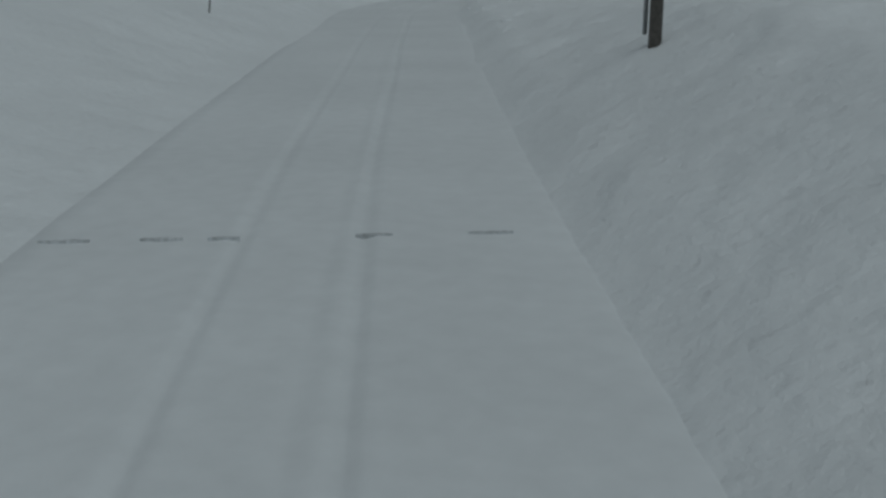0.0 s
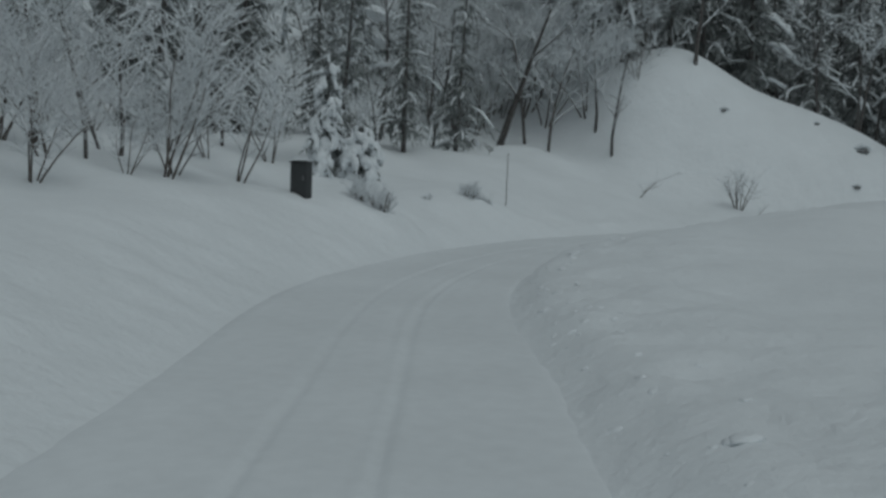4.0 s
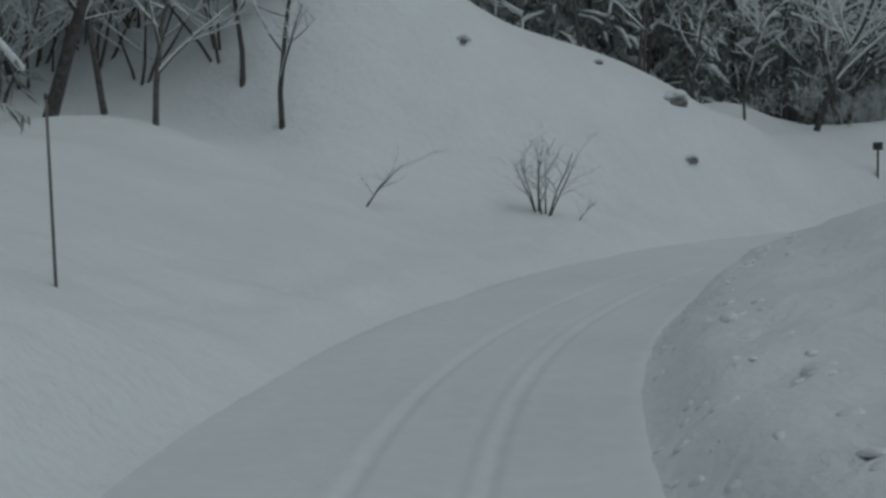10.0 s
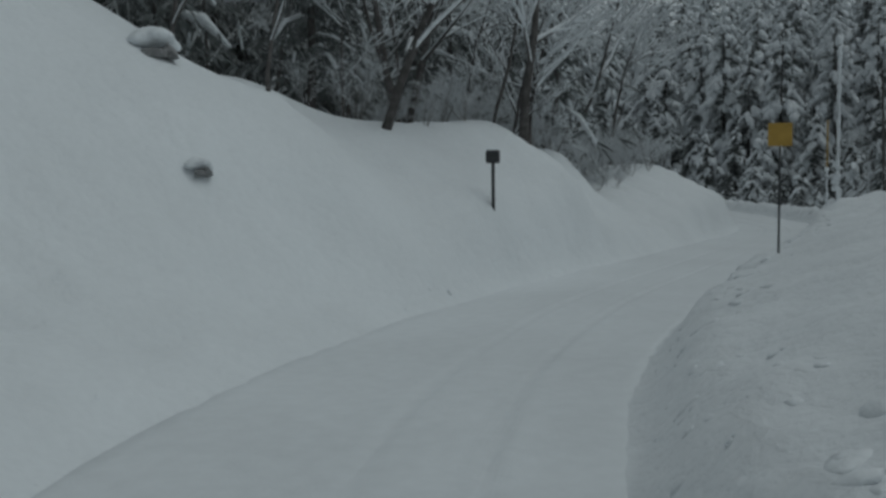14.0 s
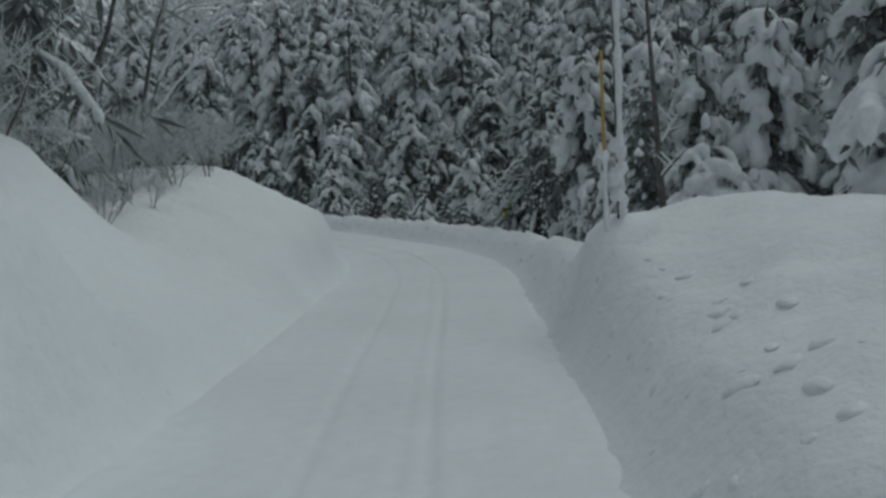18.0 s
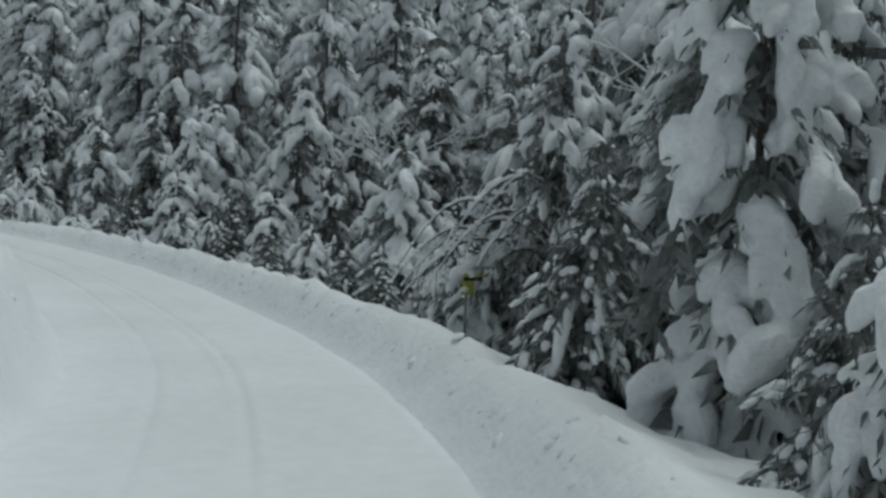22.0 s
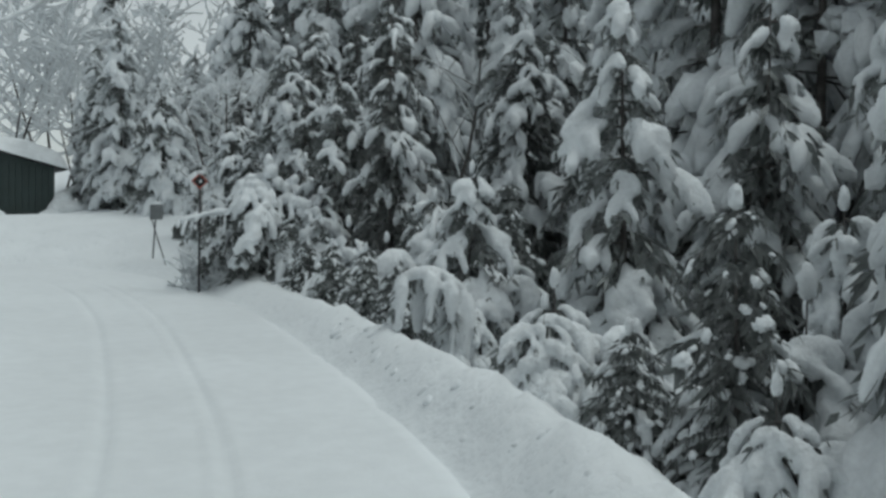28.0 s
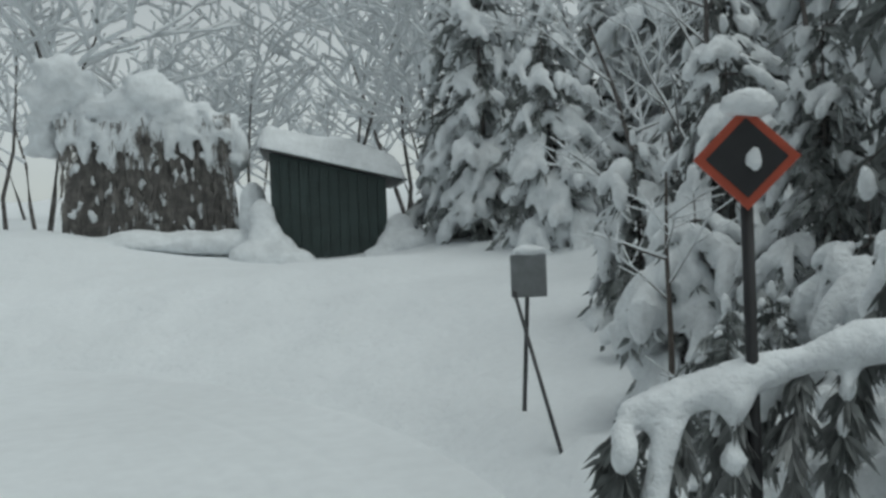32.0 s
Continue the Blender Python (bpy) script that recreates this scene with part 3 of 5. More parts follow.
def bough_tree(seed, tall, spread, levels, per=6, fingers=6, fat=0.17, first=0.05, droop=0.9, taper=0.7, cover=0.85, sides=6, blades=5, voxel=0.0, keep=0.2):
    """Evergreen whose drooping boughs end in fans of thick hanging snow: meshes of trunk, needles, snow and boughs."""
    rnd = random.Random(seed)
    trunk, boughs, green, snow = Build(), Build(), Build(), Build()
    lean = Vector((rnd.uniform(-0.04, 0.04), rnd.uniform(-0.04, 0.04), 0))
    spine = [Vector((0, 0, -1.2)) + lean * (tall * k / 6) + Vector((0, 0, (tall + 1.2) * k / 6)) for k in range(7)]
    base = 0.009 * tall + 0.05
    trunk.tube(spine, [base * (1 - 0.92 * k / 6) for k in range(7)], 7)

    def spray(p, way, l, wide):
        d = (way + Vector((rnd.uniform(-0.6, 0.6), rnd.uniform(-0.6, 0.6), -rnd.uniform(0.3, 1.1)))).normalized()
        w = d.cross(Vector((rnd.uniform(-1, 1), rnd.uniform(-1, 1), rnd.uniform(-0.3, 0.3)))).normalized() * l * wide
        green.add([p, p + d * l * 0.4 + w, p + d * l, p + d * l * 0.4 - w], [(0, 1, 2), (0, 2, 3)])

    for lv in range(levels):
        f = first + (1 - first) * (lv + rnd.uniform(-0.35, 0.35)) / levels
        reach = spread * max(0.0, 1 - f) ** taper * rnd.uniform(0.75, 1.15) + 0.3
        count = max(3, int(per * (1 - 0.4 * f)))
        spin = rnd.uniform(0, 6.28)
        for k in range(count):
            a = spin + 6.283 * k / count + rnd.uniform(-0.4, 0.4)
            ln, drop, curl = reach * rnd.uniform(0.6, 1.15), droop * rnd.uniform(0.6, 1.4), rnd.uniform(-0.2, 0.2)
            out, side = Vector((math.cos(a), math.sin(a), 0)), Vector((-math.sin(a), math.cos(a), 0))
            root = lean * (tall * f) + Vector((0, 0, tall * f + rnd.uniform(-0.2, 0.2)))
            bare = rnd.random() > cover

            def along(q):
                return root + out * ln * q * (1 - 0.2 * q * drop) + side * ln * curl * q * q + Vector((0, 0, ln * (0.22 * q - 0.75 * drop * q * q)))

            boughs.tube([along(0), along(0.5), along(1.0)], [0.035, 0.022, 0.008], 4, cap=False)
            for b in range(blades + 3):
                spray(along(rnd.uniform(0.05, 0.6)), out * 0.5, rnd.uniform(0.45, 0.9) * (0.4 + 0.25 * ln), rnd.uniform(0.16, 0.26))
            r = fat * (0.62 + 0.22 * min(ln, 2.2)) * rnd.uniform(0.75, 1.25)
            if not bare:
                finger(snow, [along(q) for q in (0.3, 0.55, 0.8, 1.0)], r * 0.95, rnd, sides)
            n = max(2, int(fingers * (0.45 + 0.3 * ln)))
            for j in range(n):
                q = 0.25 + 0.75 * (j + rnd.random()) / n
                turn = (1 if j % 2 else -1) * rnd.uniform(0.45, 1.0)
                d = out * rnd.uniform(0.3, 0.9) + side * turn
                fl, hang = rnd.uniform(0.4, 0.8) * (0.45 + 0.26 * ln), rnd.uniform(0.5, 1.4)
                tw = [along(q) + d * fl * g - Vector((0, 0, fl * hang * g * g)) for g in (0.05, 0.35, 0.7, 1.0)]
                for b in range(blades):
                    spray(tw[rnd.randint(0, 3)] - Vector((0, 0, 0.3 * r)), d * 0.4, (0.9 * fl + r) * rnd.uniform(0.35, 0.8), rnd.uniform(0.08, 0.16))
                if not bare and rnd.random() < 0.9:
                    finger(snow, tw, r * rnd.uniform(0.55, 1.1), rnd, sides)
    snow.lump(lean * tall + Vector((0, 0, tall)), (0.6 * fat, 0.6 * fat, 1.6 * fat), Matrix.Identity(3), rnd, 0.15)
    load = fuse(snow.mesh("raw", LOAD), voxel, 2, keep) if voxel else snow.mesh("snow_load", LOAD)
    return trunk.mesh("trunk", BARK), green.mesh("needles", NEEDLES, False), load, boughs.mesh("branchwork", BARK)


def bare_tree(seed, tall, spread, lean=(0, 0), depth=3, snow_amount=1.0, stems=1, thick=1.0, mat=None, forks=4, bend=0.16):
    """Leafless tree with snow lying along its limbs: meshes of wood and snow."""
    rnd = random.Random(seed)
    wood, snow = Build(), Build()

    def limb(p, d, ln, r, level):
        pts, q = [p], p.copy()
        dirn = d.copy()
        seg = 4 if level < 2 else 2
        for k in range(seg):
            dirn = (dirn + Vector((rnd.uniform(-1, 1), rnd.uniform(-1, 1), rnd.uniform(-0.6, 0.8))) * bend).normalized()
            q = q + dirn * ln / seg
            pts.append(q.copy())
        radii = [r * (1 - 0.72 * k / seg) for k in range(seg + 1)]
        wood.tube(pts, radii, 7 if level == 0 else 5 if level == 1 else 3, cap=False)
        if snow_amount and level > 0 and math.hypot(d.x, d.y) > 0.25:
            snow.tube([v + Vector((0, 0, radii[k] * 0.9 + 0.012 * snow_amount)) for k, v in enumerate(pts)], [(radii[k] * 0.85 + 0.020 * snow_amount) * rnd.uniform(0.8, 1.25) for k in range(seg + 1)], 5 if level == 1 else 4 if level == 2 else 3, cap=False)
        if level < depth:
            for k in range(forks + (2 if level == 0 else 0)):
                f = rnd.uniform(0.3, 1.0)
                i = min(seg - 1, int(f * seg))
                b = pts[i].lerp(pts[i + 1], f * seg - i)
                a = rnd.uniform(0, 6.283)
                dd = (dirn * rnd.uniform(0.3, 0.9) + Vector((math.cos(a), math.sin(a), rnd.uniform(-0.15, 0.6))) * rnd.uniform(0.6, 1.1)).normalized()
                limb(b, dd, ln * rnd.uniform(0.38, 0.62) * (spread if level == 0 else 1), max(0.006, radii[i] * rnd.uniform(0.35, 0.6)), level + 1)

    for k in range(stems):
        a = 6.283 * k / max(1, stems) + rnd.uniform(-0.4, 0.4)
        w = 0.0 if stems == 1 else rnd.uniform(0.12, 0.38)
        d = Vector((lean[0] + w * math.cos(a), lean[1] + w * math.sin(a), 1)).normalized()
        off = Vector((0.25 * math.cos(a), 0.25 * math.sin(a), 0)) if stems > 1 else Vector((0, 0, 0))
        limb(off - d * 0.7, d, tall * rnd.uniform(0.8, 1.05), (0.010 * tall + 0.03) * thick, 0)
    return wood.mesh("trunk", mat or BARK), snow.mesh("snow_load", LOAD) if snow.v else None


def plant(name, meshes, names, label, category, x, y, size=1.0, spin=0.0, group="", sink=0.0, z=None):
    root = thing(name, label, category, Matrix.Translation((x, y, (lie(x, y) if z is None else z) - sink)) @ pose(0, 0, 0, 0, 0, spin) @ Matrix.Diagonal((size, size, size, 1)), group)
    for n, me in zip(names, meshes):
        if me:
            ob = part(n, me, root)
            if n in ("needles", "snow_load", "branchwork"):
                tagged(ob, kind="stuff")
    return root


KINDS = [
    bough_tree(11, 17.0, 3.9, 22, per=6, fingers=4, fat=0.29, droop=0.8, sides=5, blades=4, cover=0.63),
    bough_tree(12, 20.0, 4.3, 24, per=6, fingers=4, fat=0.30, droop=0.95, sides=5, blades=4, cover=0.61),
    bough_tree(13, 14.0, 3.8, 19, per=6, fingers=4, fat=0.28, droop=1.0, sides=5, blades=4, cover=0.68),
    bough_tree(14, 22.0, 4.2, 25, per=6, fingers=4, fat=0.28, first=0.1, droop=0.8, sides=5, blades=4, cover=0.53),
]
DARK = [conifer(15, 20.0, 4.3, 26, droop=0.5, load=0.6, cover=0.30, blades=16, fingers=1), conifer(16, 23.0, 4.4, 28, first=0.1, droop=0.45, load=0.55, cover=0.26, blades=16, fingers=1)]
NEAR = [
    bough_tree(21, 6.5, 2.3, 14, per=6, fingers=6, fat=0.175, first=0.03, droop=1.05, blades=7, cover=0.72, voxel=0.055, keep=0.2),
    bough_tree(22, 4.0, 1.9, 10, per=6, fingers=6, fat=0.17, first=0.03, droop=1.15, blades=7, cover=0.74, voxel=0.05, keep=0.2),
    bough_tree(23, 9.5, 2.7, 17, per=6, fingers=5, fat=0.22, first=0.04, droop=1.0, blades=7, cover=0.68, voxel=0.07, keep=0.2),
    bough_tree(24, 12.0, 3.1, 19, per=6, fingers=5, fat=0.23, first=0.05, droop=0.95, blades=7, cover=0.65, voxel=0.08, keep=0.2),
]
SCRUB = [conifer(27, 3.6, 2.2, 12, first=0.02, droop=0.6, load=0.9, blades=34, per=9, fingers=0, cover=0.42, rings=4, sides=5, clump=11), conifer(28, 5.5, 2.2, 15, first=0.02, droop=0.7, load=0.9, blades=32, per=8, fingers=0, cover=0.42, rings=4, sides=5, clump=11)]
SHADE = [bough_tree(29, 9.5, 2.5, 18, per=6, fingers=5, fat=0.17, first=0.10, droop=0.8, cover=0.5, blades=9, voxel=0.06, keep=0.2), bough_tree(30, 12.0, 2.8, 20, per=6, fingers=5, fat=0.18, first=0.14, droop=0.75, cover=0.48, blades=9, voxel=0.065, keep=0.2)]
HEAVY = [bough_tree(25, 8.5, 2.1, 13, per=6, fingers=5, fat=0.235, first=0.05, droop=1.5, taper=0.5, cover=0.8, sides=7, blades=9, voxel=0.05, keep=0.2), bough_tree(26, 4.6, 2.3, 8, per=6, fingers=6, fat=0.235, first=0.06, droop=1.3, taper=0.5, cover=0.92, sides=7, blades=9, voxel=0.045, keep=0.2)]
MANTLE = [mantle(61, 2.9, 1.7, 0.72), mantle(62, 2.5, 2.1, 0.78), mantle(63, 3.6, 1.5, 0.62)]
BARE = [bare_tree(31, 11.0, 0.9), bare_tree(32, 14.0, 0.8, (0.1, 0.05)), bare_tree(33, 9.0, 1.0, (-0.12, 0.1), snow_amount=1.4), bare_tree(34, 12.0, 0.7, (0.25, 0.0), snow_amount=0.6, depth=2, forks=6)]
WHITE = [bare_tree(35, 10.0, 1.1, snow_amount=4.0, forks=4, bend=0.26), bare_tree(36, 12.0, 1.0, (0.1, -0.1), snow_amount=3.8, forks=4, bend=0.26)]
CON = ("trunk", "needles", "snow_load", "branchwork")
DEC = ("trunk", "snow_load")


def ok_place(x, y, gap, taken):
    return all((x - a) ** 2 + (y - b) ** 2 > gap * gap for a, b in taken)


def grove(kinds, names, name, label, category, group, count, s0, s1, u0, u1, gap, small, large, seed, taken, margin=2.6):
    r = random.Random(seed)
    made = 0
    for _ in range(count * 40):
        if made >= count:
            break
        s, u = r.uniform(s0, s1), r.uniform(u0, u1)
        x, y = at_side(s, u)
        ss, uu = station(x, y)
        lim = float(table(LEFT, ss, 1)[0]) + 3.5 if uu[0] < 0 else float(table(EDGE_R, ss, 1)[0]) + margin
        if abs(uu[0]) < lim or not ok_place(x, y, gap, taken):
            continue
        taken.append((x, y))
        plant(name, r.choice(kinds), names, label, category, x, y, r.uniform(small, large), r.uniform(0, 360), group, 0.15)
        made += 1


taken = [(132.2, 217.0), (133.0, 220.0), (133.5, 222.0), (131.0, 219.0), (130.0, 216.5), (134.8, 217.5), (126.0, 219.0), (124.0, 219.5), (128.0, 219.5), (129.0, 192.5), (126.6, 184.7), (97.5, 139.4), (98.6, 139.6), (99.8, 139.9), (100.9, 139.9), (96.5, 139.2)]
EVER = "dark evergreen with drooping branches under thick snow"
LOWER = "young evergreen bowed under heavy snow beside the road bank"


def wood_box(kinds, names, name, label, category, group, count, x0, x1, y0, y1, gap, small, large, seed, clear=8.0):
    """Trees strewn over a rectangle of the plan, clear of the road."""
    r = random.Random(seed)
    made = 0
    for _ in range(count * 25):
        if made >= count:
            break
        x, y = r.uniform(x0, x1), r.uniform(y0, y1)
        _, uu = station(x, y)
        if abs(uu[0]) < clear or not ok_place(x, y, gap, taken):
            continue
        taken.append((x, y))
        plant(name, r.choice(kinds), names, label, category, x, y, r.uniform(small, large), r.uniform(0, 360), group, 0.15)
        made += 1


# single trees that stand out along the right bank
for s, u, kind, size, spin in (
    (23.9, 5.9, HEAVY[0], 1.0, 40), (24.5, 7.2, SHADE[0], 1.0, 10), (22.6, 6.0, HEAVY[0], 0.85, 120), (22.2, 9.0, HEAVY[0], 1.05, 60), (21.95, 6.6, HEAVY[1], 0.85, 10), (22.0, 8.0, HEAVY[1], 0.9, 200), (22.35, 7.3, HEAVY[0], 0.85, 300), (23.0, 11.7, HEAVY[1], 1.1, 0),
    (23.3, 7.8, NEAR[2], 0.9, 33), (23.2, 5.2, NEAR[1], 0.8, 80), (24.7, 8.9, SHADE[1], 1.0, 140), (25.2, 7.0, SHADE[0], 0.9, 200),
    (26.3, 6.4, NEAR[0], 1.0, 300), (25.4, 6.2, NEAR[0], 0.8, 210), (26.9, 5.6, NEAR[1], 0.8, 250),
    (27.5, 7.4, SHADE[0], 0.7, 90), (28.1, 7.9, NEAR[3], 0.95, 200), (27.8, 5.9, NEAR[0], 0.8, 20), (28.6, 5.7, NEAR[1], 0.9, 310), (29.2, 6.6, NEAR[0], 0.95, 5),
    (29.7, 11.5, HEAVY[0], 1.35, 20), (29.5, 8.3, HEAVY[0], 1.15, 240), (30.0, 5.6, HEAVY[1], 0.6, 60), (30.5, 6.0, HEAVY[1], 0.75, 200), (30.7, 8.6, NEAR[3], 0.85, 75), (31.0, 5.5, NEAR[0], 0.8, 130),
    (20.9, 9.0, HEAVY[1], 0.9, 150), (21.2, 11.0, HEAVY[1], 1.0, 20), (31.3, 7.2, HEAVY[1], 0.95, 150), (31.7, 5.1, HEAVY[1], 0.6, 100), (32.2, 6.6, SHADE[0], 0.85, 260), (32.0, 4.6, HEAVY[1], 0.62, 30),
    (33.1, 5.8, HEAVY[1], 0.85, 10), (33.5, 6.6, SHADE[0], 0.9, 190), (32.55, 5.0, HEAVY[1], 0.7, 45), (33.35, 4.7, HEAVY[1], 0.62, 140), (33.6, 7.4, HEAVY[1], 1.1, 320), (32.7, 7.8, SHADE[0], 1.0, 320),
    (30.6, 4.3, HEAVY[1], 0.42, 20), (31.0, 3.9, SCRUB[0], 0.55, 80), (31.4, 3.9, SCRUB[0], 0.6, 150), (31.8, 3.8, SCRUB[0], 0.55, 220), (32.2, 3.9, SCRUB[0], 0.5, 300), (30.15, 4.6, HEAVY[1], 0.5, 40), (29.7, 4.4, SCRUB[0], 0.6, 110), (29.3, 4.6, HEAVY[1], 0.45, 180), (28.6, 4.5, NEAR[1], 0.75, 250), (28.0, 4.5, SCRUB[0], 0.65, 330), (26.3, 4.4, SCRUB[0], 0.55, 70), (26.8, 4.5, NEAR[1], 0.7, 10), (27.3, 4.4, SCRUB[0], 0.65, 70), (27.7, 4.8, HEAVY[1], 0.45, 160), (25.9, 4.4, SCRUB[0], 0.6, 160), (33.9, 11.5, SHADE[1], 0.8, 80), (33.2, 9.6, SHADE[1], 0.9, 110),
):
    x, y = at_side(s, u)
    taken.append((x, y))
    plant("snowy_conifer", kind, CON, "evergreen almost hidden under thick clumps of snow" if kind in HEAVY else LOWER, "conifer", x, y, size, spin, "evergreens along the bank", 0.15)
for x, y, kind, size, spin in ((130.9, 183.4, SHADE[0], 0.75, 20), (128.3, 184.2, SCRUB[0], 0.5, 70), (128.9, 183.0, SCRUB[0], 0.6, 160), (129.4, 182.2, SCRUB[0], 0.65, 300), (130.7, 186.6, HEAVY[1], 0.75, 130), (129.9, 188.6, SCRUB[0], 0.5, 15), (132.4, 187.4, SHADE[0], 0.7, 15), (132.0, 182.4, NEAR[1], 1.1, 75), (130.7, 190.9, HEAVY[1], 0.62, 200), (129.1, 188.2, SCRUB[0], 0.5, 110), (128.2, 185.9, HEAVY[1], 0.40, 40), (132.9, 193.2, NEAR[0], 0.75, 60), (134.6, 195.6, SHADE[0], 0.7, 260), (133.0, 196.0, NEAR[1], 0.8, 150), (131.2, 189.3, SHADE[0], 0.5, 95), (135.6, 191.6, SHADE[1], 0.8, 35)):
    taken.append((x, y))
    plant("snowy_conifer", kind, CON, "low evergreen bowed under thick snow beside the road", "conifer", x, y, size, spin, "evergreens at the bend", 0.1)
grove(SCRUB, CON, "snowy_conifer", "low dark evergreen scrub dusted with snow behind the bank", "conifer", "scrub along the bank", 26, 21.9, 32.6, 4.6, 8.0, 1.3, 0.6, 1.0, 21, taken)
grove(NEAR[:2], CON, "snowy_conifer", LOWER, "conifer", "evergreens along the bank", 12, 21.9, 33.0, 5.2, 8.5, 1.6, 0.75, 1.1, 1, taken)
grove(NEAR[2:] + SHADE, CON, "snowy_conifer", EVER, "conifer", "evergreens of the lower wood", 26, 21.6, 33.5, 8.5, 17, 2.5, 0.9, 1.2, 2, taken)
for x, y, k, size, spin in ((124.9, 170.3, 0, 0.95, 150), (126.1, 169.3, 1, 1.15, 195), (126.6, 167.4, 2, 0.9, 170), (125.2, 167.0, 1, 0.75, 210), (124.6, 164.6, 2, 0.8, 160), (123.2, 162.4, 0, 0.8, 140), (127.2, 174.6, 2, 0.85, 175), (128.6, 171.4, 2, 1.05, 120), (121.0, 159.5, 1, 0.9, 200), (122.2, 160.4, 2, 0.8, 150), (126.4, 165.0, 2, 1.0, 160)):
    taken.append((x, y))
    plant("bowed_conifer", MANTLE[k], CON, "young evergreen bowed over under a thick mantle of snow", "conifer", x, y, size, spin, "bowed evergreens along the bank", 0.1)
for x, y, kind, size, spin in ((123.6, 163.2, HEAVY[1], 0.95, 70), (124.9, 161.8, NEAR[0], 0.85, 130), (126.0, 163.6, HEAVY[0], 0.7, 20), (123.0, 161.6, NEAR[1], 0.8, 250)):
    taken.append((x, y))
    plant("snowy_conifer", kind, CON, "evergreen almost hidden under thick clumps of snow", "conifer", x, y, size, spin, "evergreens along the bank", 0.15)
BARELABEL = "leafless dark tree with snow along its limbs"
for x, y, k, size in ((133.2, 194.6, 3, 0.6), (135.4, 193.4, 1, 0.6), (135.4, 199.6, 0, 0.7), (137.6, 201.4, 2, 0.7)):
    taken.append((x, y))
    plant("bare_tree", BARE[k], DEC, BARELABEL, "tree", x, y, size, 70 * k, "bare trees at the bend", 0.1)
grove(BARE, DEC, "bare_tree", BARELABEL, "tree", "bare trees of the lower wood", 12, 21.8, 34, 8, 20, 2.2, 0.6, 0.9, 13, taken)
grove(KINDS, CON, "snowy_conifer", EVER, "conifer", "evergreens of the lower wood", 50, 21.0, 33, 14, 30, 3.2, 0.95, 1.3, 3, taken)
wood_box(KINDS, CON, "snowy_conifer", EVER, "conifer", "evergreens of the lower wood", 34, 132, 172, 150, 212, 3.6, 0.95, 1.35, 31, 14.0)
# behind the hill and along the left side
wood_box(DARK, CON, "dark_evergreen", "tall dark evergreen carrying little snow", "conifer", "evergreens on the hill", 42, 36, 76, 144, 178, 2.8, 0.75, 1.1, 36, 12.0)
wood_box(BARE, DEC, "bare_tree", BARELABEL, "tree", "bare trees on the hill", 26, 40, 76, 138, 160, 2.4, 0.6, 0.95, 37, 9.5)
wood_box(DARK, CON, "dark_evergreen", "tall dark evergreen carrying little snow", "conifer", "evergreens on the hill", 14, 56, 112, 150, 205, 3.8, 0.85, 1.2, 38, 14.0)
wood_box(KINDS, CON, "snowy_conifer", EVER, "conifer", "evergreens on the hill", 26, 56, 112, 150, 205, 3.8, 0.85, 1.2, 32, 14.0)
wood_box(BARE + WHITE, DEC, "bare_tree", BARELABEL, "tree", "bare trees on the hill", 34, 54, 104, 140, 178, 2.4, 0.75, 1.15, 33, 12.0)
grove(DARK, CON, "dark_evergreen", "tall dark evergreen carrying little snow", "conifer", "evergreens on the hill", 26, 15.8, 21, -48, -24, 3.4, 0.95, 1.3, 4, taken)
grove(BARE, DEC, "bare_tree", BARELABEL, "tree", "bare trees in the hollow", 26, 13.0, 15.5, -46, -19, 2.2, 0.7, 1.15, 9, taken)
HOLLOW = [bare_tree(37, 7.5, 1.1, (0.2, 0), 3, 0.9, 3, 0.8, TWIG, 4), bare_tree(38, 6.0, 1.2, (-0.1, 0.1), 3, 1.0, 4, 0.8, TWIG, 4)]
wood_box(HOLLOW, DEC, "sapling", "thin grey saplings dusted with snow in the hollow", "sapling", "saplings in the hollow", 40, 6, 27, 134, 152, 1.3, 0.7, 1.35, 44)
grove(DARK, CON, "dark_evergreen", "tall dark evergreen carrying little snow", "conifer", "evergreens behind the knoll", 22, 6, 15, -60, -27, 4.2, 0.8, 1.1, 6, taken)
wood_box(DARK + KINDS[:1], CON, "dark_evergreen", "tall dark evergreen carrying little snow", "conifer", "evergreens behind the hollow", 16, -4, 36, 146, 172, 3.8, 0.8, 1.1, 45)
grove(BARE, DEC, "bare_tree", BARELABEL, "tree", "bare trees behind the knoll", 14, 5, 14, -36, -17, 3.5, 0.8, 1.1, 7, taken)
grove(HOLLOW, DEC, "sapling", "thin grey saplings dusted with snow on the slope", "sapling", "saplings on the slope", 46, 5.2, 11.5, -30, -13, 1.5, 0.35, 0.75, 51, taken)
grove(BARE, DEC, "bare_tree", BARELABEL, "tree", "bare trees behind the knoll", 10, 5.5, 11, -28, -17, 2.4, 0.6, 0.9, 52, taken)
wood_box(HOLLOW, DEC, "sapling", "thin grey saplings dusted with snow beside the mound", "sapling", "saplings by the mound", 16, 62, 72, 141.5, 149, 1.2, 0.25, 0.5, 53, 9.5)
grove(HOLLOW, DEC, "sapling", "thin twiggy brush dusted with snow on the mound", "sapling", "brush on the mound", 60, 18.9, 24.5, -15, -8.6, 0.9, 0.13, 0.30, 54, taken, 2.0)
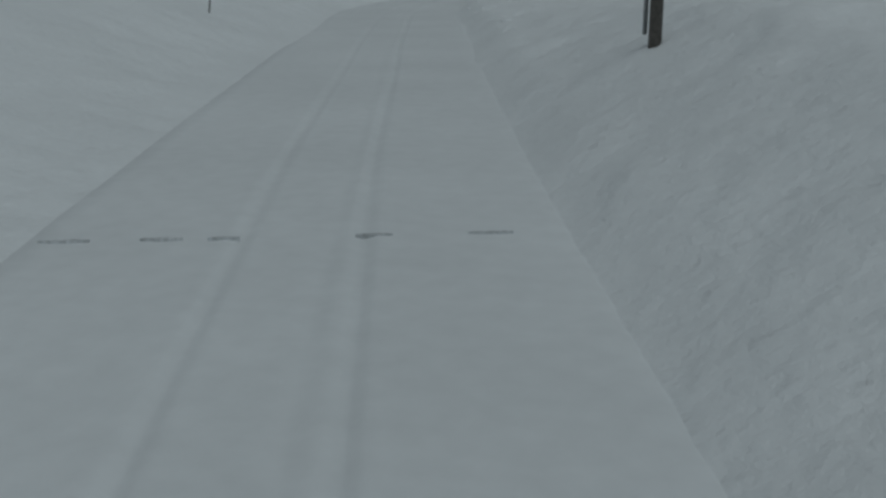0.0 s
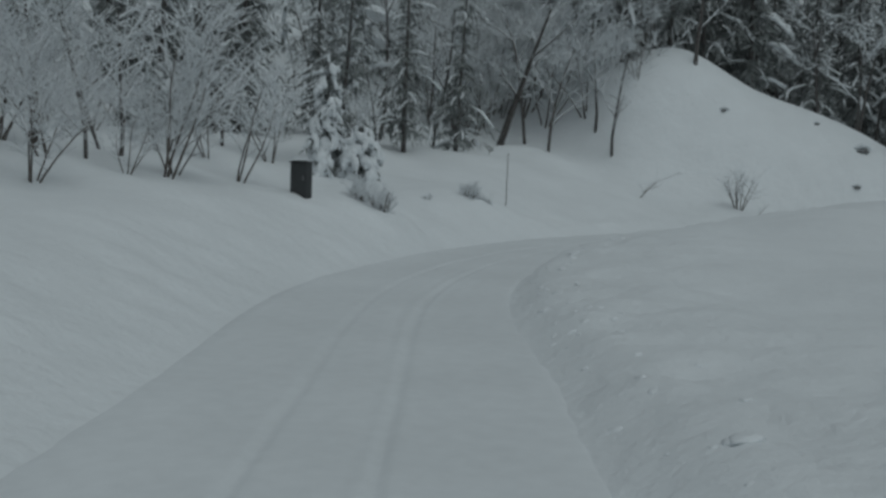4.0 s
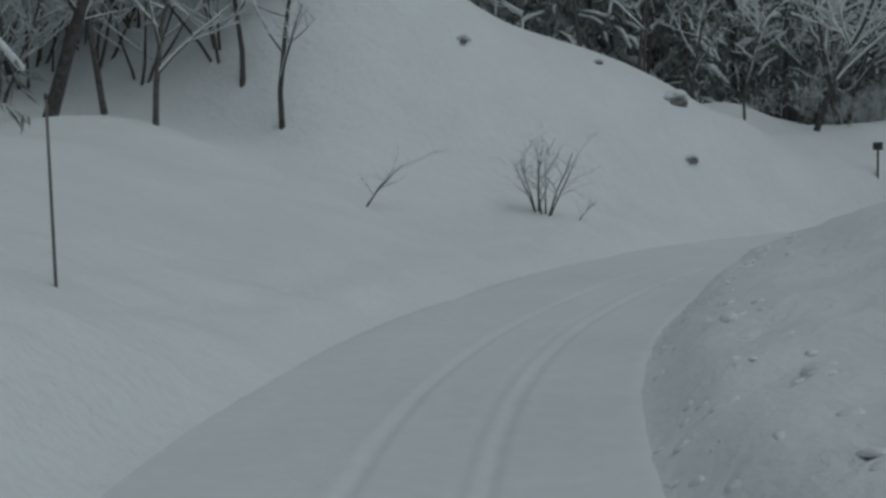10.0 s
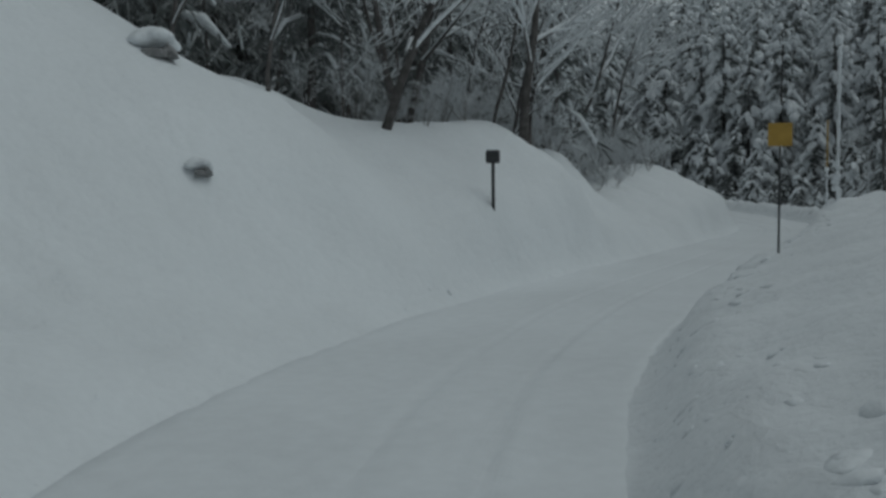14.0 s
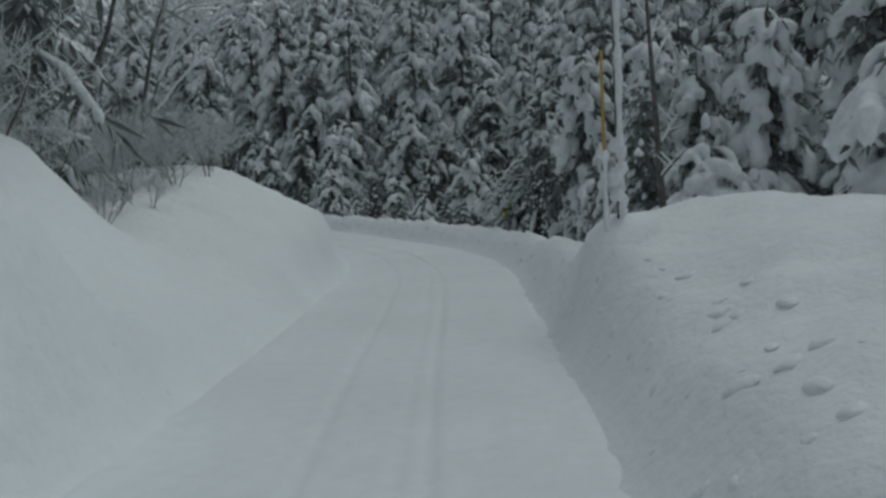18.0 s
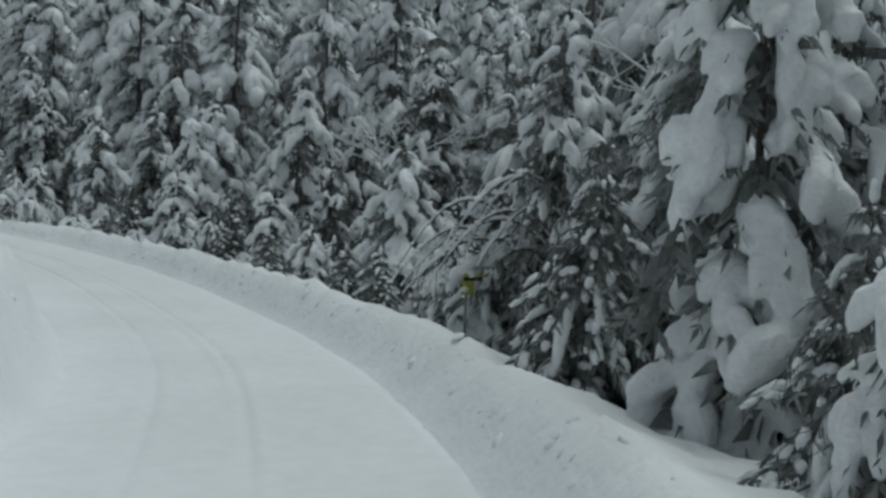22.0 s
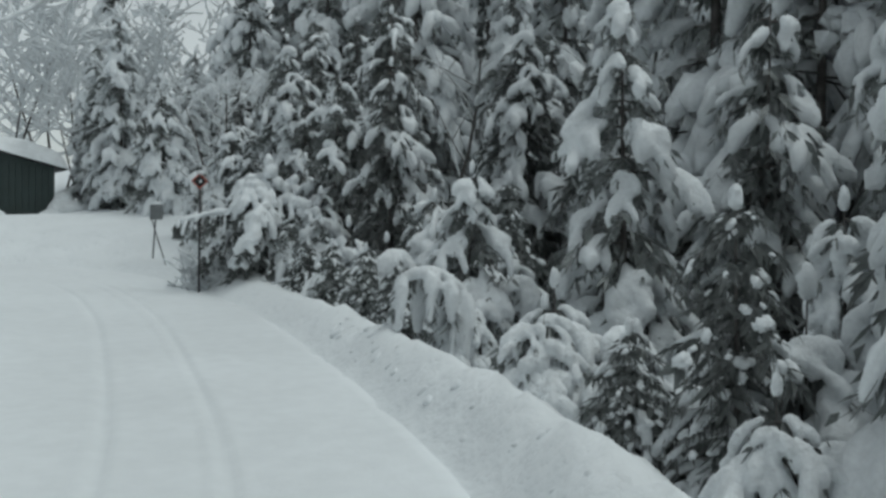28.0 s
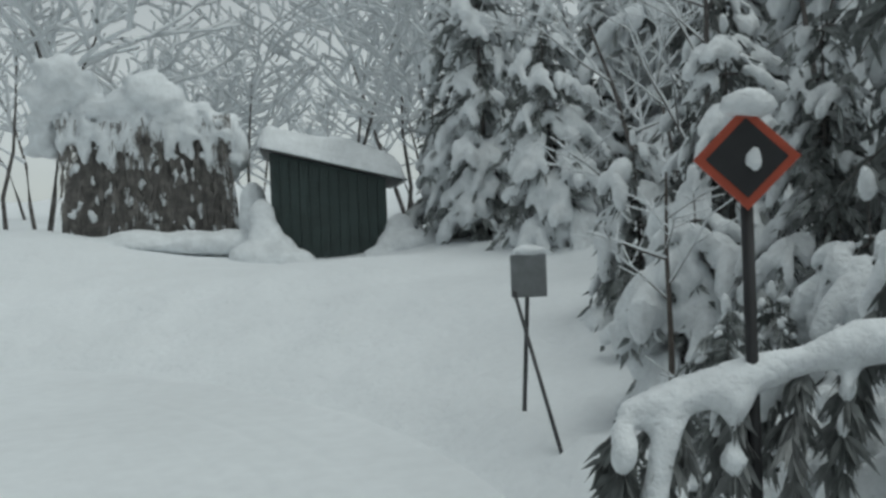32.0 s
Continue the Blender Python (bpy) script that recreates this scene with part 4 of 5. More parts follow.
# round and behind the shed
SHEDWHITE = "leafless tree white with snow near the shed"
wood_box(WHITE, DEC, "bare_tree", SHEDWHITE, "tree", "white trees round the shed", 28, 114, 152, 225, 249, 2.2, 0.7, 1.1, 46, 7.0)
wood_box(WHITE, DEC, "bare_tree", SHEDWHITE, "tree", "white trees round the shed", 8, 137, 150, 213, 226, 2.4, 0.5, 0.8, 48, 7.0)
wood_box(KINDS[:3], CON, "snowy_conifer", EVER, "conifer", "evergreens beyond the shed", 22, 152, 190, 205, 250, 3.8, 0.9, 1.25, 47, 9.0)
wood_box(NEAR[2:], CON, "snowy_conifer", EVER, "conifer", "evergreens beside the shed", 16, 137, 154, 207, 224, 2.6, 0.7, 1.0, 49, 7.0)
wood_box(WHITE, DEC, "bare_tree", "leafless tree white with snow beside the road", "tree", "white trees beside the road", 12, 100, 118, 180, 205, 2.8, 0.8, 1.1, 18, 9.0)


# ---- far woods on the slopes ----
def far_woods(seed, strips):
    rnd = random.Random(seed)
    verts, faces, index = [], [], []
    kinds = []
    for k in range(4):
        vs, fs, mi = [], [], []
        for me, m in zip(conifer(80 + k, 22.0, 4.2, 13, first=0.04, droop=0.6, load=2.2, blades=4, per=6, fingers=0, cover=0.55, rings=2, sides=3)[1:], (0, 1)):
            o = len(vs)
            vs += [tuple(v.co) for v in me.vertices]
            fs += [tuple(i + o for i in q.vertices) for q in me.polygons]
            mi += [m] * len(me.polygons)
        kinds.append((np.array(vs), fs, mi))
    total = 0
    for count, x0, x1, y0, y1 in strips:
        for _ in range(count):
            x, y = rnd.uniform(x0, x1), rnd.uniform(y0, y1)
            _, uu = station(x, y)
            if abs(uu[0]) < 36 or not ok_place(x, y, 2.8, taken):
                continue
            vs, fs, mi = rnd.choice(kinds)
            size, a = rnd.uniform(0.8, 1.3), rnd.uniform(0, 6.28)
            c, s = math.cos(a) * size, math.sin(a) * size
            verts.append(np.stack([vs[:, 0] * c - vs[:, 1] * s + x, vs[:, 0] * s + vs[:, 1] * c + y, vs[:, 2] * size + lie(x, y) - 0.3], 1))
            faces += [tuple(i + total for i in q) for q in fs]
            index += mi
            total += len(vs)
    return new("far_woods", mesh_of("far_woods", np.concatenate(verts).tolist(), faces, [NEEDLES, LOAD], False, index))


tagged(far_woods(77, ((110, -60, 0, 60, 170), (90, 0, 60, 160, 215), (70, 60, 110, 190, 250), (310, 160, 245, 90, 270), (60, 185, 235, 225, 290))), "distant snowy evergreen forest on the slopes", "forest", kind="stuff")


# ---- things along the road ----
def cylinder(r0, r1, z0, z1, sides=12, x=0.0, y=0.0, mat=DARKMETAL, name="post", lean=(0, 0)):
    b = Build()
    b.tube([(x + lean[0] * q, y + lean[1] * q, z0 + (z1 - z0) * q) for q in (0, 0.5, 1)], [r0, (r0 + r1) / 2, r1], sides)
    return b.mesh(name, mat, True)


def slab(name, mat, x0, x1, y0, y1, z0, z1, bevel=0.01):
    b = Build()
    b.box(x0, x1, y0, y1, z0, z1, bevel)
    return b.mesh(name, mat, False)


def cap(name, size, seed, rough=0.16, at=(0, 0, 0)):
    b = Build()
    b.lump(Vector(at), size, Matrix.Identity(3), random.Random(seed), rough)
    return b.mesh(name, LOAD)


def stand_at(x, y, spin=0.0, sink=0.0, z=None):
    return Matrix.Translation((x, y, (lie(x, y) if z is None else z) - sink)) @ pose(0, 0, 0, 0, 0, spin)


# a dark wooden pole with a pipe beside it
pole = thing("utility_pole", "dark wet wooden pole standing in the snow bank", "pole", stand_at(35.4, 39.1))
part("pole", cylinder(0.13, 0.10, -0.6, 8.5, 14, mat=POLEWOOD, name="pole"), pole)
part("pipe", cylinder(0.045, 0.045, 0.2, 4.0, 10, -0.2, 0.03, GREYMETAL, "pipe"), pole, "grey metal pipe")
for k in range(3):
    part("bracket", slab("bracket", DARKMETAL, -0.24, -0.02, -0.05, 0.11, 0.9 + 1.3 * k, 0.94 + 1.3 * k, 0.006), pole)


def marker_stake(x, y, tall, lean, r=0.03):
    st = thing("marker_stake", "thin grey snow stake leaning in the roadside snow", "stake", stand_at(x, y), "snow stakes")
    part("rod", cylinder(r, r * 0.8, -0.5, tall, 8, mat=STAKE, name="rod", lean=lean), st)
    part("cap", cylinder(r * 1.25, r * 0.9, tall - 0.05, tall + 0.03, 8, lean[0], lean[1], DARKMETAL, "cap"), st)


marker_stake(18.87, 54.4, 4.9, (0.75, 0.1), 0.035)
marker_stake(15.6, 60.5, 2.6, (0.3, 0.1))
marker_stake(19.8, 102.0, 3.0, (0.02, 0.0))

# roadside cabinet
cab = thing("utility_cabinet", "dark grey steel utility cabinet half sunk in snow", "cabinet", stand_at(14.1, 83.9, -12, 0.0))
part("body", slab("body", DARKMETAL, -0.40, 0.40, -0.22, 0.22, -0.4, 1.34, 0.02), cab)
part("door", slab("door", DARKMETAL, -0.36, 0.36, -0.245, -0.222, 0.05, 1.26, 0.008), cab)
part("handle", slab("handle", GREYMETAL, 0.24, 0.28, -0.275, -0.247, 0.6, 0.78, 0.005), cab, "grey metal handle")
part("lid", slab("lid", DARKMETAL, -0.44, 0.44, -0.27, 0.26, 1.342, 1.38, 0.01), cab)
part("snow_cap", cap("snow_cap", (0.44, 0.28, 0.10), 3, at=(0, 0, 1.42)), cab, "thin layer of snow")

# shrubs on the left bank
TW = ("trunk", "snow_load")


def shrub(x, y, tall, seed, stems, label, lean=(0, 0), size=1.0, thick=0.8, snow=0.6, forks=3, depth=2, name="shrub", group="roadside shrubs"):
    plant(name, bare_tree(seed, tall, 0.9, lean, depth, snow, stems, thick, TWIG, forks), TW, label, "shrub", x, y, size, 0, group)


shrub(34.4, 123.9, 3.5, 51, 8, "leafless brown shrub of many upright stems in snow", thick=0.75, snow=0.4)
shrub(27.0, 122.0, 3.4, 52, 1, "leafless brown shrub leaning over the snow", (0.75, 0.1), thick=0.8, snow=0.4, forks=4)
shrub(36.0, 123.8, 1.6, 53, 1, "small leafless twig leaning out of the snow", (0.8, 0.0), thick=0.7, snow=0.3)
shrub(16.9, 86.3, 1.5, 54, 7, "low tangled brown shrub poking out of snow", thick=1.2, snow=0.5, forks=5)
shrub(15.6, 86.9, 1.3, 55, 6, "low tangled brown shrub poking out of snow", thick=1.2, snow=0.5, forks=5)
shrub(18.4, 98.2, 1.2, 56, 7, "low tangled brown shrub poking out of snow", thick=1.2, snow=0.5, forks=5)
shrub(19.1, 98.9, 0.9, 57, 5, "low tangled brown shrub poking out of snow", thick=1.1, snow=0.4, forks=4)
shrub(16.4, 95.5, 0.8, 58, 5, "low tangled brown shrub poking out of snow", thick=1.1, snow=0.4, forks=4)

# trees that stand out on the slope
plant("bare_tree", bare_tree(61, 15.0, 0.6, (0.27, 0.0), 2, 0.5, 1, 2.0, BARK, 5, 0.07), TW, "dark bare trunk leaning over the hollow", "tree", 14.8, 128.2, 0.9, 0, "trees on the slope")
plant("bare_tree", bare_tree(62, 13.0, 0.6, (0.0, 0.0), 2, 0.6, 1, 1.6, BARK, 5, 0.05), TW, "dark upright bare trunk on the snowy ridge", "tree", 30.8, 136.9, 0.9, 0, "trees on the slope")
plant("snowy_conifer", HEAVY[0], CON, "small evergreen draped in thick snow on the knoll", "conifer", 9.6, 99.5, 0.8, 20, "trees on the knoll", 0.2)
plant("snowy_conifer", HEAVY[1], CON, "small evergreen draped in thick snow on the knoll", "conifer", 11.2, 100.5, 0.8, 70, "trees on the knoll", 0.2)
for x, y, k, size in ((6.0, 112.0, 0, 0.8), (9.5, 116.5, 1, 0.75), (2.5, 117.0, 1, 0.8), (12.5, 121.0, 0, 0.8), (-2.0, 110.0, 0, 0.9)):
    plant("dark_evergreen", DARK[k], CON, "tall dark evergreen carrying little snow", "conifer", x, y, size, 33 * k + x * 9, "evergreens behind the knoll", 0.2)
plant("bare_tree", bare_tree(66, 10.0, 0.95, (0.28, -0.26), 3, 2.4, 1, 1.5, BARK, 5, 0.2), TW, "crooked bare tree leaning out, snow thick along its limbs", "tree", 54.3, 136.2, 1.0, 0, "trees on the slope")
plant("bare_tree", bare_tree(67, 11.0, 0.8, (0.03, 0.0), 2, 1.4, 2, 1.3, BARK, 5, 0.1), TW, "dark bare trunks standing behind the post box", "tree", 58.6, 140.4, 1.0, 0, "trees on the slope")


plant("bare_tree", bare_tree(63, 12.0, 0.75, (0.02, 0.04), 3, 2.6, 1, 1.6, BARK, 4, 0.1), TW, "bare tree plastered with snow on the mound beside the road", "tree", 62.4, 137.4, 1.0, 0, "trees on the slope")
plant("bare_tree", bare_tree(64, 9.0, 0.9, (0.2, 0.0), 3, 2.6, 1, 1.3, BARK, 4, 0.2), TW, "crooked bare tree white with snow beside the mound", "tree", 65.5, 139.6, 1.0, 0, "trees on the slope")


# snow overhang; the added grey lumps below stand in for the hollow's shade
def rock(x, y, size, seed):
    r = random.Random(seed)
    b, over = Build(), Build()
    for _ in range(3):
        b.lump(Vector((r.uniform(-0.3, 0.3), r.uniform(-0.1, 0.1), -0.08)) * size, (0.36 * size, 0.26 * size, 0.24 * size), Matrix.Rotation(r.uniform(0, 6), 3, "Z"), r, 0.35, False)
    for px, py, pz, g in ((0.0, 0.25, 0.34, 0.62), (-0.35, 0.1, 0.26, 0.42), (0.4, 0.3, 0.2, 0.45), (0.05, -0.08, 0.4, 0.42)):
        over.lump(Vector((px, py, pz)) * size, (g * size, 0.85 * g * size, 0.6 * g * size), Matrix.Identity(3), r, 0.12)
    root = thing("rock", "overhanging snow on the slope, its shaded hollow filled with grey lumps", "rock", stand_at(x, y), "rocks on the slope")
    part("hollow_shade", b.mesh("hollow_shade", HOLLOW_SHADE, False), root, at=Matrix.Translation((0, -0.30 * size, 0.0)))
    part("snow_cap", fuse(over.mesh("raw", SNOW), 0.07 * size, 3), root, "rounded cap of snow")


rock(33.4, 133.6, 0.55, 71)
rock(44.9, 134.1, 1.0, 72)
rock(44.0, 130.4, 0.5, 73)
rock(41.4, 136.3, 0.4, 74)

# a post with a small dark box
mail = thing("post_box", "dark metal box on a post in the roadside snow", "post box", stand_at(55.4, 132.3, -55))
part("post", cylinder(0.06, 0.055, -1.2, 1.45, 10, mat=DARKMETAL), mail)
part("box", slab("box", DARKMETAL, -0.2, 0.2, -0.16, 0.16, 1.45, 1.85, 0.02), mail)
part("lid", slab("lid", DARKMETAL, -0.21, 0.21, -0.175, -0.162, 1.51, 1.79, 0.006), mail)
part("snow_cap", cap("snow_cap", (0.22, 0.18, 0.06), 5, at=(0, 0, 1.87)), mail)

# yellow square sign
sign = thing("road_sign", "plain yellow square road sign on a thin dark post", "road sign", stand_at(56.8, 123.3, -62))
part("post", cylinder(0.03, 0.03, -0.6, 3.4, 10), sign)
part("panel", slab("panel", YELLOW, -0.30, 0.30, -0.062, -0.035, 2.80, 3.40, 0.008), sign, "yellow painted panel")
part("back_plate", slab("back_plate", GREYMETAL, -0.29, 0.29, -0.033, -0.028, 2.81, 3.39, 0.001), sign)
for z in (2.93, 3.26):
    part("clamp", slab("clamp", GREYMETAL, -0.06, 0.06, -0.027, 0.05, z - 0.02, z + 0.02, 0.004), sign)

# tall pole plastered with snow, and a yellow marker rod
lamp = thing("utility_pole", "tall thin pole plastered white with wind-blown snow", "pole", stand_at(72.62, 129.1))
part("pole", cylinder(0.085, 0.06, -0.8, 6.3, 12, mat=POLEWOOD, name="pole"), lamp)
crust = Build()
rr = random.Random(8)
crust.tube([(-0.04 + rr.uniform(-0.012, 0.012), -0.035 + rr.uniform(-0.012, 0.012), z) for z in np.arange(-0.2, 6.4, 0.17)], [0.078 * rr.uniform(0.75, 1.2) for _ in np.arange(-0.2, 6.4, 0.17)], 9)
for k in range(9):
    crust.lump(Vector((-0.04 + rr.uniform(-0.12, 0.12), rr.uniform(-0.1, 0.1), 0.1 + 0.16 * k * rr.uniform(0.6, 1.2))), (0.15 - 0.008 * k, 0.13, 0.2), Matrix.Identity(3), rr, 0.2)
tagged(part("snow_crust", fuse(crust.mesh("raw", LOAD), 0.025, 2, 0.3), lamp, "crust of snow on the windward side"), kind="stuff")
part("snow_cap", cap("snow_cap", (0.17, 0.17, 0.26), 9, at=(0, 0, 6.45)), lamp)
rod = thing("marker_rod", "tall yellow plastic marker rod beside the snowy pole", "marker", stand_at(72.1, 129.3))
part("sleeve", cylinder(0.03, 0.03, 1.62, 3.6, 12, mat=YELLOW, name="sleeve"), rod, "yellow plastic sleeve")
part("wire", cylinder(0.015, 0.012, -0.5, 5.5, 8, mat=GREYMETAL, name="wire"), rod)
part("top_ring", cylinder(0.04, 0.04, 3.55, 3.64, 12, mat=DARKMETAL, name="top_ring"), rod)
rime = Build()
rime.tube([(rr.uniform(-0.02, 0.02), rr.uniform(-0.02, 0.02), z) for z in np.arange(-0.2, 1.65, 0.15)], [0.055 * rr.uniform(0.7, 1.3) for _ in np.arange(-0.2, 1.65, 0.15)], 8)
rime.lump(Vector((0.02, 0.02, 1.5)), (0.13, 0.11, 0.11), Matrix.Identity(3), rr, 0.2)
tagged(part("snow_crust", fuse(rime.mesh("raw", LOAD), 0.025, 2, 0.3), rod, "crust of snow round the lower rod"), kind="stuff")
dead = bare_tree(68, 7.5, 0.3, (0.02, 0.0), 2, 0.6, 1, 1.0, BARK, 4, 0.04)
plant("bare_tree", dead, TW, "dark bare trunk standing behind the snowy pole", "tree", 76.7, 128.75, 1.0, 40, "trees behind the bank")
# yellow-green marker boards among the branches
gx, gy = 100.9, 140.1
chev = thing("marker_board", "two yellow-green marker boards on a grey post, partly snowed over", "marker board", stand_at(gx, gy, -45))
hz = 1.56 - lie(gx, gy)
part("post", cylinder(0.035, 0.035, -0.6, hz + 0.45, 10, mat=GREYMETAL), chev)
part("upper_board", slab("upper_board", LIME, -0.1, 0.42, -0.06, -0.036, hz + 0.12, hz + 0.36, 0.008), chev, "yellow-green board")
part("lower_board", slab("lower_board", LIME, -0.16, 0.18, -0.06, -0.036, hz - 0.32, hz + 0.0, 0.008), chev, "yellow-green board")
part("dark_band", slab("dark_band", BLACK, -0.12, 0.40, -0.058, -0.036, hz + 0.01, hz + 0.11, 0.004), chev, "black band")
part("snow_cap", cap("snow_cap", (0.36, 0.14, 0.20), 12, at=(0.1, 0, hz + 0.42)), chev)
part("snow_patch", cap("snow_patch", (0.16, 0.05, 0.13), 13, 0.3, (0.0, -0.07, hz + 0.26)), chev, "patch of clinging snow")
part("snow_patch", cap("snow_patch", (0.10, 0.05, 0.10), 19, 0.3, (-0.08, -0.07, hz - 0.2)), chev, "patch of clinging snow")

# grey sign on a post with a brace, and a red-edged diamond sign
msign = thing("road_sign", "small grey sign on a post with a slanting brace", "road sign", stand_at(129.05, 192.5, -18))
mz = 3.65 - lie(129.05, 192.5)
part("post", cylinder(0.03, 0.03, -0.6, mz + 0.1, 10, -0.16, mat=DARKMETAL, lean=(0.16, 0)), msign)
prop = Build()
prop.tube([(0.13, -2.17, -0.45), (-0.2, -0.07, mz - 0.2)], [0.026, 0.024], 10)
part("brace", prop.mesh("brace", DARKMETAL), msign)
part("panel", slab("panel", GREYMETAL, -0.24, 0.24, -0.062, -0.035, mz - 0.27, mz + 0.3, 0.02), msign, "grey sign panel")
for q in (-0.14, 0.16):
    part("clamp", slab("clamp", DARKMETAL, -0.07, 0.07, -0.034, 0.045, mz + q - 0.02, mz + q + 0.02, 0.004), msign)
part("snow_cap", cap("snow_cap", (0.25, 0.10, 0.09), 14, at=(0, -0.03, mz + 0.34)), msign)

dx, dy = 126.6, 184.65
diam = thing("road_sign", "diamond road sign with a red edge and a dark face", "road sign", stand_at(dx, dy, -30))
dz = 4.6 - lie(dx, dy)
part("post", cylinder(0.032, 0.032, -0.8, dz + 0.2, 10, mat=BLACK), diam)


def diamond(name, mat, r, y0, y1):
    b = Build()
    pts = [(r, 0), (0, r), (-r, 0), (0, -r)]
    v = [(x, y0, dz + z) for x, z in pts] + [(x, y1, dz + z) for x, z in pts]
    b.add(v, [(0, 1, 2, 3), (7, 6, 5, 4), (0, 4, 5, 1), (1, 5, 6, 2), (2, 6, 7, 3), (3, 7, 4, 0)])
    return b.mesh(name, mat, False)


part("edge", diamond("edge", RED, 0.255, -0.060, -0.036), diam, "red painted edge")
part("face", diamond("face", BLACK, 0.195, -0.068, -0.062), diam, "dark face")
part("snow_cap", cap("snow_cap", (0.13, 0.09, 0.10), 16, at=(0.02, -0.03, dz + 0.25)), diam)
part("snow_patch", cap("snow_patch", (0.04, 0.03, 0.07), 17, at=(0.03, -0.07, dz - 0.02)), diam)

# ---- the shed ----
SX, SY = 132.2, 216.9
shed = thing("shed", "dark green sheet-steel shed under a thick sloping layer of snow", "shed", stand_at(SX, SY, -12.4, 0.0, 2.75) @ Matrix.Scale(1.22, 4))


def prism(name, mat, outline, y0, y1, smooth=False):
    b = Build()
    n = len(outline)
    b.add([(x, y0, z) for x, z in outline] + [(x, y1, z) for x, z in outline], [tuple(range(n))[::-1], tuple(range(n, 2 * n))] + [(i, (i + 1) % n, n + (i + 1) % n, n + i) for i in range(n)])
    return b.mesh(name, mat, smooth)


def roof_z(x):
    return 3.95 - (x + 1.8) * 0.255


for k in range(12):
    x0, x1 = -1.8 + 0.3 * k, -1.8 + 0.3 * (k + 1)
    part("panel", prism("panel", GREENWALL, [(x0 + 0.012, -0.4), (x1 - 0.012, -0.4), (x1 - 0.012, roof_z(x1) - 0.02), (x0 + 0.012, roof_z(x0) - 0.02)], -0.03 - 0.012 * (k % 2), 0.02), shed)
part("body", prism("body", GREENWALL, [(-1.78, -0.4), (1.78, -0.4), (1.78, roof_z(1.78) - 0.03), (-1.78, roof_z(-1.78) - 0.03)], 0.025, 4.5), shed)
part("roof", prism("roof", DARKMETAL, [(-2.05, roof_z(-2.05)), (2.3, roof_z(2.3)), (2.3, roof_z(2.3) + 0.08), (-2.05, roof_z(-2.05) + 0.08)], -0.35, 4.7), shed)
load = Build()
nx_, ny_ = 26, 14
vv, ff = [], []
for j in range(ny_ + 1):
    for i in range(nx_ + 1):
        a, b_ = i / nx_, j / ny_
        x = -2.15 + 4.6 * a
        y = -0.45 + 5.2 * b_
        rim = min(1.0, 11 * min(a, 1 - a)) ** 0.4 * min(1.0, 10 * min(b_, 1 - b_)) ** 0.4
        vv.append((x, y, roof_z(x) + 0.05 + (0.85 + 0.08 * math.sin(2 * x + y) + 0.02 * math.sin(5 * x - 2 * y)) * rim))
for j in range(ny_):
    for i in range(nx_):
        k = j * (nx_ + 1) + i
        ff.append((k, k + 1, k + nx_ + 2, k + nx_ + 1))
load.add(vv, ff)
k0 = len(load.v)
load.add([(x, y, roof_z(x) + 0.085) for x, y, _ in vv], [f[::-1] for f in ff])
part("snow_layer", load.mesh("snow_layer", LOAD), shed, "thick smooth layer of snow")

def drift(label, lumps, seed, at=None, voxel=0.12):
    """Pile of snow melted into one soft mound."""
    r = random.Random(seed)
    b = Build()
    for x, y, z, sx, sy, sz in lumps:
        b.lump(Vector((x, y, z)), (sx, sy, sz), Matrix.Rotation(r.uniform(-0.3, 0.3), 3, "Z"), r, 0.08)
    root = thing("snow_drift", label, "snow drift", at, "snow drifts")
    part("mound", fuse(b.mesh("raw", SNOW), voxel, 5), root)


AT_SHED = stand_at(SX, SY, -12.4, 0.0, 2.75)
drift("steep drift of snow leaning against the shed's corner", ((-2.55, -0.2, 2.3, 0.55, 0.6, 0.8), (-2.4, -0.4, 1.5, 0.7, 0.7, 0.9), (-2.0, -0.7, 1.0, 0.8, 0.8, 0.75), (-1.5, -1.0, 0.6, 0.9, 0.8, 0.6), (-0.9, -1.3, 0.25, 0.9, 0.8, 0.5), (-2.8, -0.8, 0.7, 1.1, 1.0, 0.9)), 120, AT_SHED)
drift("low rounded drift of snow at the shed's corner", ((2.6, -0.2, 1.6, 0.6, 0.7, 0.75), (2.3, -0.5, 1.1, 0.65, 0.7, 0.7), (1.9, -0.9, 0.7, 0.8, 0.7, 0.5), (3.2, -0.8, 1.0, 1.2, 0.9, 0.7), (1.3, -1.3, 0.3, 0.9, 0.8, 0.45)), 121, AT_SHED)
drift("tall pillar of snow between the shed and the bank", ((-2.7, 0.9, 1.2, 0.8, 0.8, 1.2), (-2.8, 0.9, 2.2, 0.75, 0.75, 1.0), (-2.9, 0.9, 3.0, 0.55, 0.6, 0.8)), 122, AT_SHED)
drift("long low drift of snow along the foot of the bank", ((-9.0, 0.2, 1.3, 1.6, 1.2, 0.6), (-7.2, 0.3, 1.4, 1.8, 1.2, 0.7), (-5.4, 0.4, 1.35, 1.7, 1.1, 0.7), (-3.9, 0.3, 1.3, 1.3, 1.0, 0.7)), 123, AT_SHED)

